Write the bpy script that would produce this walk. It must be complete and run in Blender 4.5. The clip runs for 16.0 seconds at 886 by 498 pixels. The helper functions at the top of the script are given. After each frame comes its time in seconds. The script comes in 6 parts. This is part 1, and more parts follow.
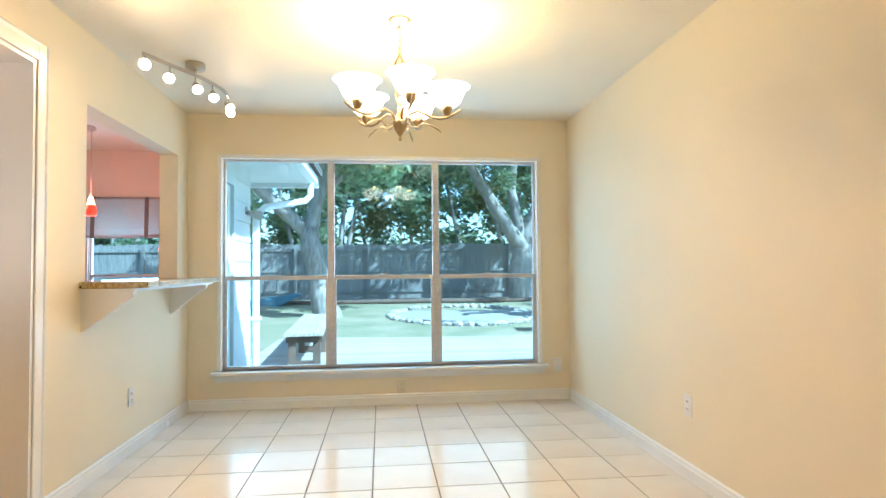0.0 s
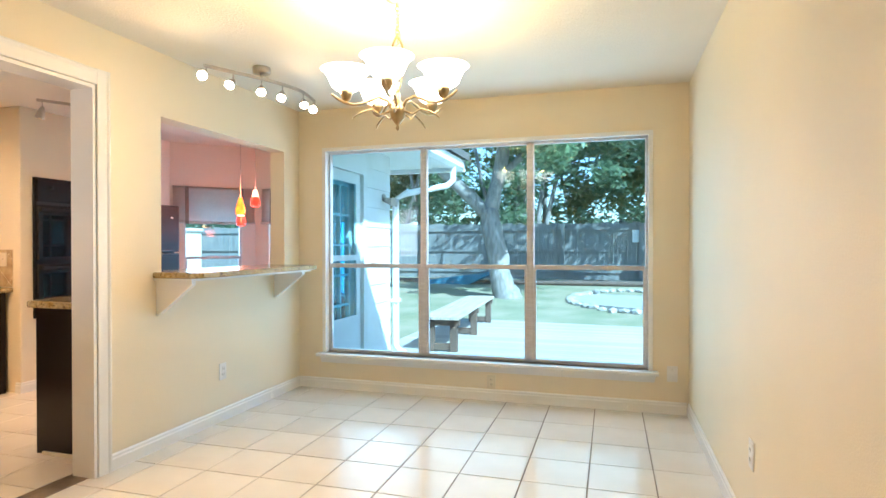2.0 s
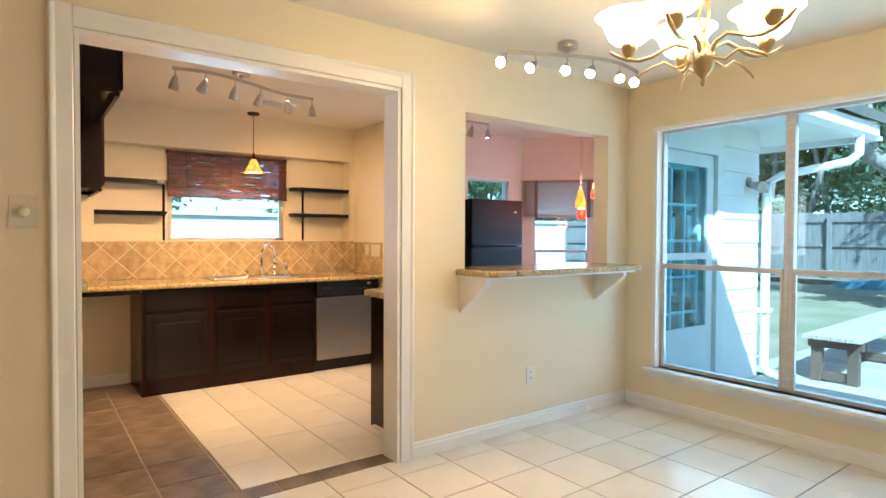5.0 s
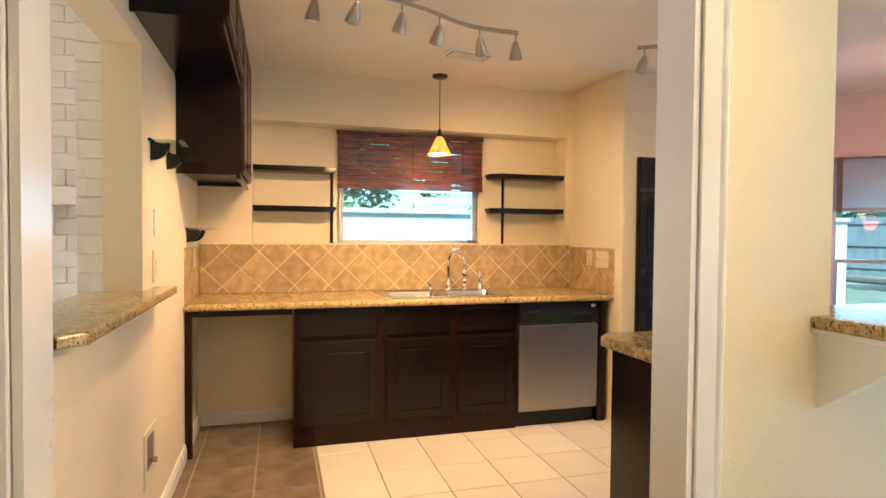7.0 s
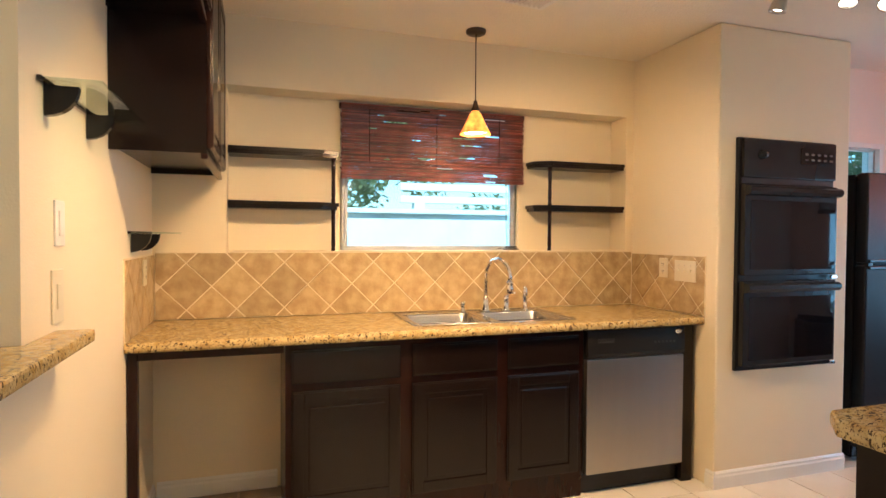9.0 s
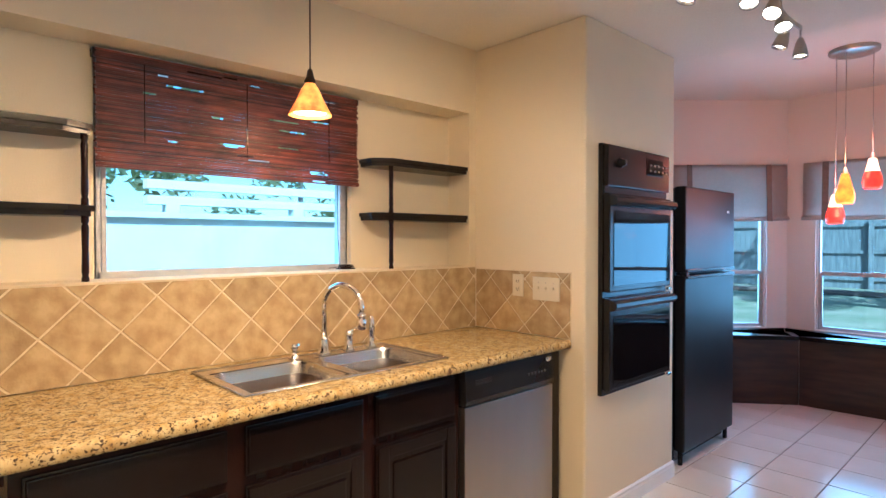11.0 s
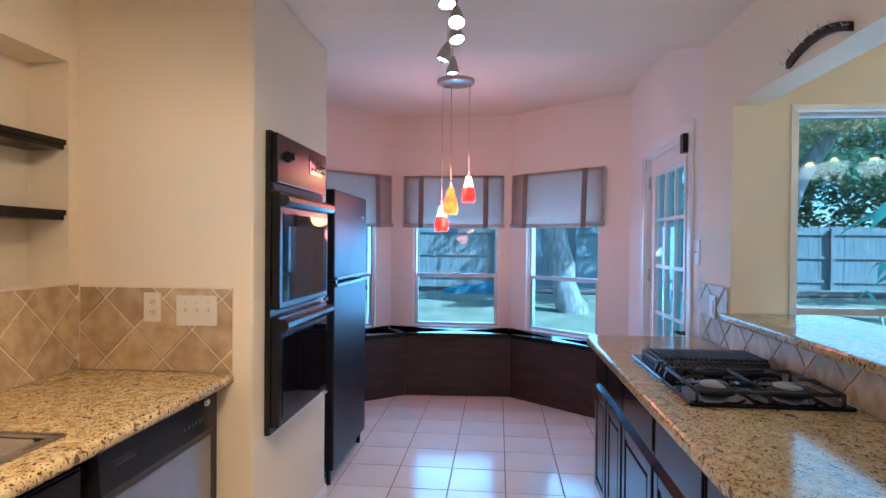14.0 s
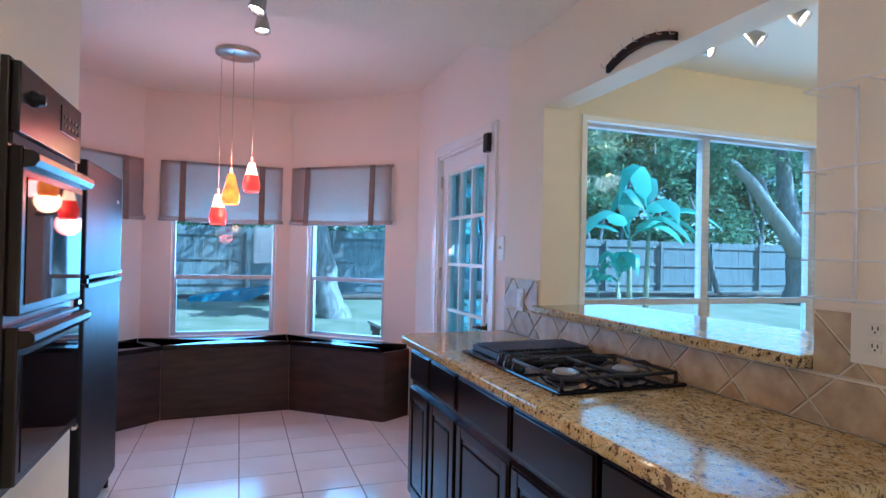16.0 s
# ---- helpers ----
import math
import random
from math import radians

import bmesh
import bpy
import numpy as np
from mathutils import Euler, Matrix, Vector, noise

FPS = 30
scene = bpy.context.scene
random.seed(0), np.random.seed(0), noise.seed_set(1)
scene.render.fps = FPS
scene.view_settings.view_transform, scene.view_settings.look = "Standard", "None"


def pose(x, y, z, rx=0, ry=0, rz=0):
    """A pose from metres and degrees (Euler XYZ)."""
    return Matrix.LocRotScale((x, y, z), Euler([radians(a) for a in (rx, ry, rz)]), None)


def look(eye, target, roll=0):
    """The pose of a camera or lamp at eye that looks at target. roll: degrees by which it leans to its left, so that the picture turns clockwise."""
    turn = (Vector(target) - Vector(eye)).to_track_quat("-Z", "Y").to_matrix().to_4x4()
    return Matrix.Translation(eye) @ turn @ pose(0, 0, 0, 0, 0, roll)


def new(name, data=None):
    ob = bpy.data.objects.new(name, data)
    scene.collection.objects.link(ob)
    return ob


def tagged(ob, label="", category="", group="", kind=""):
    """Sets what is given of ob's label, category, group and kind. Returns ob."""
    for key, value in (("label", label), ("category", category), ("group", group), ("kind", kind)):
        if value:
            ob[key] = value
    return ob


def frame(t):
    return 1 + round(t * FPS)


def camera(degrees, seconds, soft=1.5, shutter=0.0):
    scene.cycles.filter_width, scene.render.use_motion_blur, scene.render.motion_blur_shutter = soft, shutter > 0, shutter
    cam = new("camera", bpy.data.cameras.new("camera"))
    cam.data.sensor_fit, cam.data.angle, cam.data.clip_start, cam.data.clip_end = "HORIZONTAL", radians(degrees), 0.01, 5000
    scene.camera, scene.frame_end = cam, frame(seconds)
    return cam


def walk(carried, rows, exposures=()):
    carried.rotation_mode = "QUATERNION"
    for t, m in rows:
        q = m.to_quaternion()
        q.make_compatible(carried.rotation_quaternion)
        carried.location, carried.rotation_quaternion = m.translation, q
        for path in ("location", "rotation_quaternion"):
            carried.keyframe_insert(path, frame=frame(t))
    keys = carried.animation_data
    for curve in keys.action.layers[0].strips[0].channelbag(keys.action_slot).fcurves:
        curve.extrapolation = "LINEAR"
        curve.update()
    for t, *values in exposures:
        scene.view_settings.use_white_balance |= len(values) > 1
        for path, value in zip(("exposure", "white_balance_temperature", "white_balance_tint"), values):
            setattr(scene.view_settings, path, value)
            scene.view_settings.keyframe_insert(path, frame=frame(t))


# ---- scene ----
cam = camera(75.9, 16.0)
PATH = [
    (0, (0.377, 0.008, 1.155), (0.594, 1.995, 1.222), -0.5),
    (0.5, (0.669, 0.089, 1.194), (0.689, 2.089, 1.224), -0.4),
    (1, (0.916, 0.176, 1.234), (0.768, 2.171, 1.233), -0.3),
    (1.5, (1.213, 0.25, 1.235), (0.855, 2.218, 1.224), -0.2),
    (2, (1.473, 0.367, 1.258), (0.908, 2.285, 1.246), -0.1),
    (2.5, (1.688, 0.456, 1.261), (0.907, 2.297, 1.246), -0.0),
    (3, (1.911, 0.54, 1.257), (0.882, 2.254, 1.249), 0.2),
    (3.5, (1.925, 0.587, 1.267), (0.746, 2.202, 1.253), 0.4),
    (3.7, (1.997, 0.644, 1.273), (0.742, 2.201, 1.254), 0.4),
    (6, (0.80, 1.41, 1.31), (-0.988, 2.306, 1.258), 0.3),
    (6.5, (0.411, 1.588, 1.318), (-1.454, 2.308, 1.267), 0.4),
    (7, (0.057, 1.727, 1.322), (-1.863, 2.283, 1.269), 0.5),
    (7.5, (-0.261, 1.751, 1.323), (-2.211, 2.188, 1.261), 0.7),
    (8, (-0.505, 1.767, 1.318), (-2.456, 2.204, 1.263), 0.7),
    (10.3, (-1.614, 1.622, 1.363), (-3.268, 2.745, 1.327), -0.1),
    (10.5, (-1.715, 1.633, 1.365), (-3.312, 2.837, 1.334), -0.1),
    (11, (-1.858, 1.655, 1.389), (-3.315, 3.025, 1.359), -0.0),
    (11.5, (-1.933, 1.659, 1.442), (-3.193, 3.212, 1.407), 0.1),
    (12, (-1.968, 1.658, 1.462), (-3.039, 3.346, 1.422), 0.1),
    (12.5, (-2.039, 1.697, 1.433), (-2.914, 3.496, 1.395), 0.1),
    (13, (-2.19, 1.8, 1.431), (-2.852, 3.686, 1.395), 0.3),
    (13.5, (-2.299, 1.862, 1.421), (-2.76, 3.808, 1.397), 0.3),
    (14, (-2.426, 1.898, 1.413), (-2.619, 3.889, 1.393), 0.5),
    (14.5, (-2.524, 1.974, 1.386), (-2.439, 3.992, 1.384), 0.7),
    (15, (-2.599, 2.127, 1.351), (-2.295, 4.104, 1.358), 0.9),
    (15.5, (-2.633, 2.195, 1.317), (-2.137, 4.133, 1.336), 1.1),
    (16, (-2.728, 2.22, 1.335), (-2.053, 4.103, 1.354), 1.2),
]
walk(cam, [(t, look(eye, target, roll)) for t, eye, target, roll in PATH],
     exposures=[(0.0, 1.5, 5700, 18), (3.5, 1.5, 5700, 18), (6.0, 1.3, 5800, 17), (8.0, 1.3, 5800, 14), (11.0, 1.12, 4950, 15), (12.5, 1.05, 4650, 16), (16.0, 1.1, 4550, 16)])

# ---- light ----
world = bpy.data.worlds.new("sky")
scene.world = world
world.use_nodes = True
wn = world.node_tree.nodes
sky = wn.new("ShaderNodeTexSky")
sky.sky_type = "NISHITA"
sky.sun_disc = False
sky.sun_elevation = radians(43)
sky.sun_rotation = radians(129)
wn["Background"].inputs["Strength"].default_value = 0.15
world.node_tree.links.new(sky.outputs[0], wn["Background"].inputs["Color"])
sun = new("sun", bpy.data.lights.new("sun", "SUN"))
sun.data.energy = 5.0
sun.data.angle = radians(0.6)
sun.data.color = (1.0, 0.96, 0.90)
sun.matrix_world = look((10, -8, 12), (0, 0, 0))

WARM = (1.0, 0.61, 0.26)
GOLD = (1.0, 0.68, 0.13)
HALOGEN = (1.0, 0.60, 0.24)


def lamp(name, where, watts, colour, radius=0.03, spot=None, aim=None):
    data = bpy.data.lights.new(name, "SPOT" if spot else "POINT")
    data.energy, data.color, data.shadow_soft_size = watts, colour, radius
    ob = new(name, data)
    ob.location = where
    if spot:
        data.spot_size, data.spot_blend = radians(spot), 0.7
        ob.matrix_world = look(where, aim)
    return ob


def sky_window(where, target, wide, high, watts, colour=(0.62, 0.82, 1.0)):
    """An area lamp in a window's opening, added to the sky's daylight."""
    data = bpy.data.lights.new("window_fill", "AREA")
    data.shape, data.size, data.size_y, data.energy, data.color = "RECTANGLE", wide, high, watts, colour
    ob = new("window_fill", data)
    ob.matrix_world = look(where, target)


sky_window((0.38, 5.08, 1.2), (0.38, 0, 0.9), 2.6, 1.6, 11, (0.90, 0.95, 1.0))
sky_window((-2.88, 7.95, 1.15), (-2.88, 0, 0.6), 0.8, 0.95, 9)
sky_window((-1.61, 7.46, 1.15), (-4.45, 4.19, 0.7), 0.75, 0.95, 8)
sky_window((-4.12, 7.46, 1.15), (-1.3, 4.2, 0.7), 0.75, 0.95, 7)
sky_window((-4.42, 2.71, 1.45), (0, 2.71, 0.9), 1.0, 0.4, 1.5)
# fill lamp added for the den, at an unseen opening in the south wall
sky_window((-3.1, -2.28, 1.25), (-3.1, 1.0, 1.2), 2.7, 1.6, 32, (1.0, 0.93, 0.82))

# ---- materials ----
def material(name, base, rough=0.5, metal=0.0, other=None, scale=4.0, amount=1.0, grain=0.0, grain_scale=120.0, detail=4.0,
             stretch=(1, 1, 1), vary=0.0, glow=0.0, coat=0.0, rough_vary=0.06, spec=0.5):
    """A surface of two colours mixed by noise, with fine relief, uneven gloss and, for pieces, a shade of their own."""
    m = bpy.data.materials.new(name)
    m.use_nodes = True
    n, l = m.node_tree.nodes, m.node_tree.links
    b = n["Principled BSDF"]
    b.inputs["Metallic"].default_value = metal
    b.inputs["Coat Weight"].default_value = coat
    b.inputs["Specular IOR Level"].default_value = spec
    b.inputs["Coat Roughness"].default_value = 0.08
    co = n.new("ShaderNodeTexCoord")
    mp = n.new("ShaderNodeMapping")
    mp.inputs["Scale"].default_value = stretch
    l.new(co.outputs["Object"], mp.inputs["Vector"])
    big = n.new("ShaderNodeTexNoise")
    big.inputs["Scale"].default_value = scale
    big.inputs["Detail"].default_value = detail
    l.new(mp.outputs[0], big.inputs["Vector"])
    ramp = n.new("ShaderNodeValToRGB")
    ramp.color_ramp.elements[0].position, ramp.color_ramp.elements[1].position = 0.35, 0.65
    ramp.color_ramp.elements[0].color = (*base, 1)
    ramp.color_ramp.elements[1].color = (*(other or tuple(min(1, c * 0.9) for c in base)), 1)
    l.new(big.outputs["Fac"], ramp.inputs[0])
    out = ramp.outputs[0]
    if vary:
        info = n.new("ShaderNodeObjectInfo")
        hsv = n.new("ShaderNodeHueSaturation")
        spread = n.new("ShaderNodeMapRange")
        spread.inputs["To Min"].default_value, spread.inputs["To Max"].default_value = 1 - vary, 1 + vary
        l.new(info.outputs["Random"], spread.inputs["Value"])
        l.new(spread.outputs[0], hsv.inputs["Value"])
        l.new(out, hsv.inputs["Color"])
        out = hsv.outputs[0]
    l.new(out, b.inputs["Base Color"])
    rr = n.new("ShaderNodeMapRange")
    rr.inputs["To Min"].default_value, rr.inputs["To Max"].default_value = max(0.02, rough - rough_vary), min(1, rough + rough_vary)
    l.new(big.outputs["Fac"], rr.inputs["Value"])
    l.new(rr.outputs[0], b.inputs["Roughness"])
    if grain:
        fine = n.new("ShaderNodeTexNoise")
        fine.inputs["Scale"].default_value = grain_scale
        fine.inputs["Detail"].default_value = 3
        l.new(mp.outputs[0], fine.inputs["Vector"])
        bump = n.new("ShaderNodeBump")
        bump.inputs["Strength"].default_value = grain
        bump.inputs["Distance"].default_value = 0.01
        l.new(fine.outputs["Fac"], bump.inputs["Height"])
        l.new(bump.outputs[0], b.inputs["Normal"])
    if glow:
        b.inputs["Emission Strength"].default_value = glow
        l.new(ramp.outputs[0], b.inputs["Emission Color"])
    return m


def granite(name, light, gold, dark):
    m = material(name, light, 0.12, other=gold, scale=38, detail=5, rough_vary=0.04, spec=0.3)
    n, l = m.node_tree.nodes, m.node_tree.links
    b = n["Principled BSDF"]
    base = b.inputs["Base Color"].links[0].from_socket
    co = n.new("ShaderNodeTexCoord")
    mp = n.new("ShaderNodeMapping")
    mp.inputs["Scale"].default_value = (1.7, 1, 1)
    l.new(co.outputs["Object"], mp.inputs["Vector"])
    for size, edge, tone in ((80, 0.60, dark), (150, 0.61, tuple(c * 1.6 for c in dark)), (26, 0.66, tuple(c * 3.0 for c in dark))):
        speck = n.new("ShaderNodeTexNoise")
        speck.inputs["Scale"].default_value, speck.inputs["Detail"].default_value = size, 3
        l.new(mp.outputs[0], speck.inputs["Vector"])
        step = n.new("ShaderNodeValToRGB")
        step.color_ramp.elements[0].position, step.color_ramp.elements[1].position = edge - 0.02, edge + 0.03
        l.new(speck.outputs["Fac"], step.inputs[0])
        mix = n.new("ShaderNodeMix")
        mix.data_type = "RGBA"
        l.new(step.outputs[0], mix.inputs["Factor"])
        l.new(base, mix.inputs["A"])
        mix.inputs["B"].default_value = (*tone, 1)
        base = mix.outputs["Result"]
    l.new(base, b.inputs["Base Color"])
    return m


def glass(name, tint=(1, 1, 1), rough=0.0):
    m = bpy.data.materials.new(name)
    m.use_nodes = True
    n, l = m.node_tree.nodes, m.node_tree.links
    n.remove(n["Principled BSDF"])
    clear = n.new("ShaderNodeBsdfTransparent")
    clear.inputs[0].default_value = (*tint, 1)
    gloss = n.new("ShaderNodeBsdfGlossy")
    gloss.inputs["Roughness"].default_value = rough
    mix = n.new("ShaderNodeMixShader")
    lw = n.new("ShaderNodeLayerWeight")
    lw.inputs["Blend"].default_value = 0.5
    power = n.new("ShaderNodeMath")
    power.operation = "POWER"
    power.inputs[1].default_value = 4.0
    l.new(lw.outputs["Facing"], power.inputs[0])
    fr = n.new("ShaderNodeMath")
    fr.operation = "MULTIPLY_ADD"
    fr.inputs[1].default_value, fr.inputs[2].default_value = 0.6, 0.035
    l.new(power.outputs[0], fr.inputs[0])
    l.new(fr.outputs[0], mix.inputs[0])
    l.new(clear.outputs[0], mix.inputs[1])
    l.new(gloss.outputs[0], mix.inputs[2])
    l.new(mix.outputs[0], n["Material Output"].inputs[0])
    return m


M_WALL = material("cream_paint", (0.81, 0.71, 0.525), 0.62, other=(0.79, 0.69, 0.50), scale=1.3, grain=0.12, grain_scale=160)
# cream wall paint made less yellow for the nook's blue and red light
M_NOOKWALL = material("cream_paint_nook_light", (0.80, 0.72, 0.63), 0.62, other=(0.78, 0.70, 0.60), scale=1.3, grain=0.12, grain_scale=160)
M_CEIL = material("ceiling_paint", (0.82, 0.765, 0.65), 0.8, other=(0.80, 0.745, 0.63), scale=2, grain=0.35, grain_scale=90)
M_TRIM = material("white_gloss_paint", (0.84, 0.83, 0.80), 0.25, other=(0.80, 0.79, 0.75), scale=3)
M_TILE = material("cream_ceramic", (0.80, 0.76, 0.69), 0.16, other=(0.74, 0.69, 0.61), scale=2.2, vary=0.02, grain=0.03, grain_scale=25)
M_GROUT = material("grey_grout", (0.20, 0.17, 0.14), 0.9, other=(0.28, 0.24, 0.19), scale=9, grain=0.3)
M_SLATE = material("slate_tile", (0.12, 0.085, 0.06), 0.38, other=(0.25, 0.19, 0.14), scale=6, detail=8, vary=0.15, grain=0.4, grain_scale=18)
M_SLATEGROUT = material("tan_grout", (0.42, 0.34, 0.24), 0.9, scale=9, grain=0.3)
M_TRAV = material("travertine_tile", (0.53, 0.40, 0.21), 0.42, other=(0.38, 0.26, 0.12), scale=17, detail=8, vary=0.12, grain=0.25, grain_scale=60)
M_TRAVGROUT = material("pale_grout", (0.80, 0.70, 0.50), 0.85, other=(0.74, 0.63, 0.44), scale=20, grain=0.3)
M_GRANITE = granite("granite", (0.58, 0.46, 0.23), (0.42, 0.28, 0.09), (0.045, 0.028, 0.016))
M_ESP = material("espresso_stain", (0.0075, 0.0048, 0.0046), 0.20, other=(0.010, 0.0055, 0.005), scale=3, stretch=(6, 6, 1), rough_vary=0.03, spec=0.30)
M_WOODRED = material("red_brown_stain", (0.018, 0.0055, 0.0042), 0.26, other=(0.013, 0.0045, 0.0035), scale=4, stretch=(6, 6, 1), rough_vary=0.02, spec=0.25)
M_BENCHWOOD = material("walnut_plywood", (0.055, 0.026, 0.016), 0.4, other=(0.022, 0.012, 0.009), scale=3.5, stretch=(1, 1, 7), detail=8, grain=0.05)
M_BLACK = material("black_enamel", (0.012, 0.012, 0.014), 0.22, other=(0.016, 0.016, 0.018), scale=4, spec=0.28)
M_FRIDGE = material("black_textured_steel", (0.011, 0.011, 0.013), 0.36, scale=3, grain=0.12, grain_scale=300, spec=0.2)
M_BLACKGLASS = material("black_glass", (0.006, 0.006, 0.008), 0.03, scale=2, rough_vary=0.01, spec=0.28)
M_STEEL = material("brushed_steel", (0.42, 0.40, 0.375), 0.34, 1.0, other=(0.40, 0.38, 0.355), scale=2.5, stretch=(1, 3, 0.25))
M_SINK = material("satin_steel", (0.66, 0.65, 0.63), 0.25, 1.0, other=(0.60, 0.59, 0.57), scale=8)
M_CHROME = material("chrome", (0.85, 0.85, 0.86), 0.06, 1.0, scale=3, rough_vary=0.02)
M_NICKEL = material("brushed_nickel", (0.55, 0.50, 0.44), 0.30, 1.0, scale=9)
M_BRASS = material("antique_brass", (0.52, 0.40, 0.22), 0.30, 1.0, other=(0.42, 0.31, 0.16), scale=12)
M_BRONZE = material("dark_bronze", (0.05, 0.032, 0.022), 0.4, 0.6, scale=9)
M_IRON = material("cast_iron", (0.016, 0.015, 0.015), 0.55, scale=20, grain=0.2, grain_scale=200)
M_SHADEGLOW = material("frosted_glass_lit", (1.0, 0.86, 0.62), 0.4, other=(1.0, 0.88, 0.66), glow=3.0)
M_BULB = material("halogen_face", (1.0, 0.86, 0.62), 0.4, other=(1.0, 0.86, 0.62), glow=30.0)
M_AMBER = material("amber_glass_lit", (0.95, 0.42, 0.06), 0.15, other=(0.85, 0.16, 0.02), scale=22, detail=6, glow=0.65)
M_AMBERHOT = material("amber_glass_mouth", (1.0, 0.70, 0.30), 0.3, other=(1.0, 0.75, 0.35), glow=5.0)
M_RED = material("red_glass_lit", (0.95, 0.05, 0.015), 0.12, other=(0.85, 0.02, 0.01), scale=10, glow=0.9)
M_YELLOW = material("yellow_glass_lit", (1.0, 0.27, 0.012), 0.12, other=(0.98, 0.10, 0.008), scale=14, glow=1.3)
M_PALEGLASS = material("pale_glass_lit", (1.0, 0.60, 0.30), 0.12, other=(1.0, 0.48, 0.20), scale=10, glow=1.8)
M_PLATE = material("ivory_plastic", (0.72, 0.66, 0.50), 0.35, other=(0.70, 0.64, 0.48), scale=10)
M_WHITEPLATE = material("white_plastic", (0.82, 0.80, 0.76), 0.35, scale=10)
# near-black; also stands for the shade inside slots and the ceiling vent
M_DARKSLOT = material("dark_slot", (0.02, 0.018, 0.016), 0.6)
M_ALU = material("aluminium_frame", (0.60, 0.60, 0.60), 0.42, 0.4, other=(0.52, 0.52, 0.52), scale=15, stretch=(1, 1, 4))
# cyan tint in the glass stands for the cool daylight outdoors
M_PANE = glass("cool_tinted_window_glass", (0.70, 0.93, 1.0))
M_SHELFGLASS = glass("shelf_glass", (0.86, 0.94, 0.90))
M_BLIND = material("woven_bamboo", (0.15, 0.030, 0.016), 0.6, other=(0.05, 0.012, 0.008), scale=30, stretch=(1, 0.25, 1), vary=0.55, grain=0.2)
M_FABRIC = material("greige_linen", (0.64, 0.57, 0.52), 0.9, other=(0.60, 0.53, 0.48), scale=40, grain=0.25, grain_scale=500)
nt = M_FABRIC.node_tree
thin = nt.nodes.new("ShaderNodeBsdfTranslucent")
thin.inputs[0].default_value = (0.62, 0.52, 0.46, 1)
both = nt.nodes.new("ShaderNodeMixShader")
both.inputs[0].default_value = 0.38
nt.links.new(nt.nodes["Principled BSDF"].outputs[0], both.inputs[1])
nt.links.new(thin.outputs[0], both.inputs[2])
nt.links.new(both.outputs[0], nt.nodes["Material Output"].inputs[0])
M_STRAP = material("taupe_strap", (0.24, 0.18, 0.15), 0.9, other=(0.20, 0.15, 0.12), scale=40, grain=0.25, grain_scale=500)
M_BRICK = material("white_painted_brick", (0.80, 0.78, 0.74), 0.5, other=(0.74, 0.72, 0.68), scale=9, vary=0.04, grain=0.3, grain_scale=50)
M_GRASS = material("lawn", (0.20, 0.21, 0.12), 0.95, other=(0.32, 0.28, 0.19), scale=1.2, detail=9, grain=0.8, grain_scale=40)
M_DIRT = material("mulch", (0.13, 0.10, 0.08), 0.95, other=(0.22, 0.18, 0.14), scale=7, detail=8, grain=0.9, grain_scale=30)
M_DECK = material("weathered_deck", (0.50, 0.47, 0.43), 0.75, other=(0.40, 0.37, 0.33), scale=5, stretch=(0.3, 6, 1), vary=0.12, grain=0.3)
M_FENCE = material("weathered_cedar", (0.17, 0.172, 0.165), 0.9, other=(0.27, 0.27, 0.25), scale=5, stretch=(3, 3, 0.35), detail=6, grain=0.3, grain_scale=40)
M_BENCHOUT = material("grey_timber", (0.52, 0.45, 0.37), 0.8, other=(0.40, 0.34, 0.27), scale=5, stretch=(6, 0.4, 3), grain=0.3)
M_BENCHLEG = material("dark_timber", (0.11, 0.075, 0.055), 0.8, other=(0.15, 0.10, 0.075), scale=6, grain=0.3)
M_SIDING = material("white_siding", (0.80, 0.80, 0.77), 0.55, other=(0.74, 0.74, 0.71), scale=3, grain=0.05)
M_ROOF = material("shingle", (0.16, 0.14, 0.12), 0.9, other=(0.10, 0.09, 0.08), scale=20, grain=0.5)
M_BARK = material("bark", (0.36, 0.33, 0.30), 0.95, other=(0.19, 0.17, 0.15), scale=9, stretch=(2, 2, 0.5), detail=9, grain=1.0, grain_scale=18)
M_LEAF = material("leaf_green", (0.14, 0.22, 0.14), 0.45, other=(0.20, 0.28, 0.17), scale=1.1)
M_LEAFDARK = material("leaf_dark", (0.11, 0.17, 0.11), 0.45, other=(0.16, 0.22, 0.13), scale=0.8)
M_LEAFYELLOW = material("leaf_yellow", (0.24, 0.23, 0.12), 0.5, other=(0.15, 0.18, 0.09), scale=0.9)
M_BANANA = material("banana_leaf", (0.13, 0.32, 0.26), 0.35, other=(0.19, 0.40, 0.32), scale=2.5, stretch=(1, 1, 1))


def thin_leaf(m, tint, share=0.5):
    """Lets light through a leaf."""
    n, l = m.node_tree.nodes, m.node_tree.links
    through_leaf = n.new("ShaderNodeBsdfTranslucent")
    through_leaf.inputs[0].default_value = (*tint, 1)
    mix = n.new("ShaderNodeMixShader")
    mix.inputs[0].default_value = share
    l.new(n["Principled BSDF"].outputs[0], mix.inputs[1])
    l.new(through_leaf.outputs[0], mix.inputs[2])
    l.new(mix.outputs[0], n["Material Output"].inputs[0])


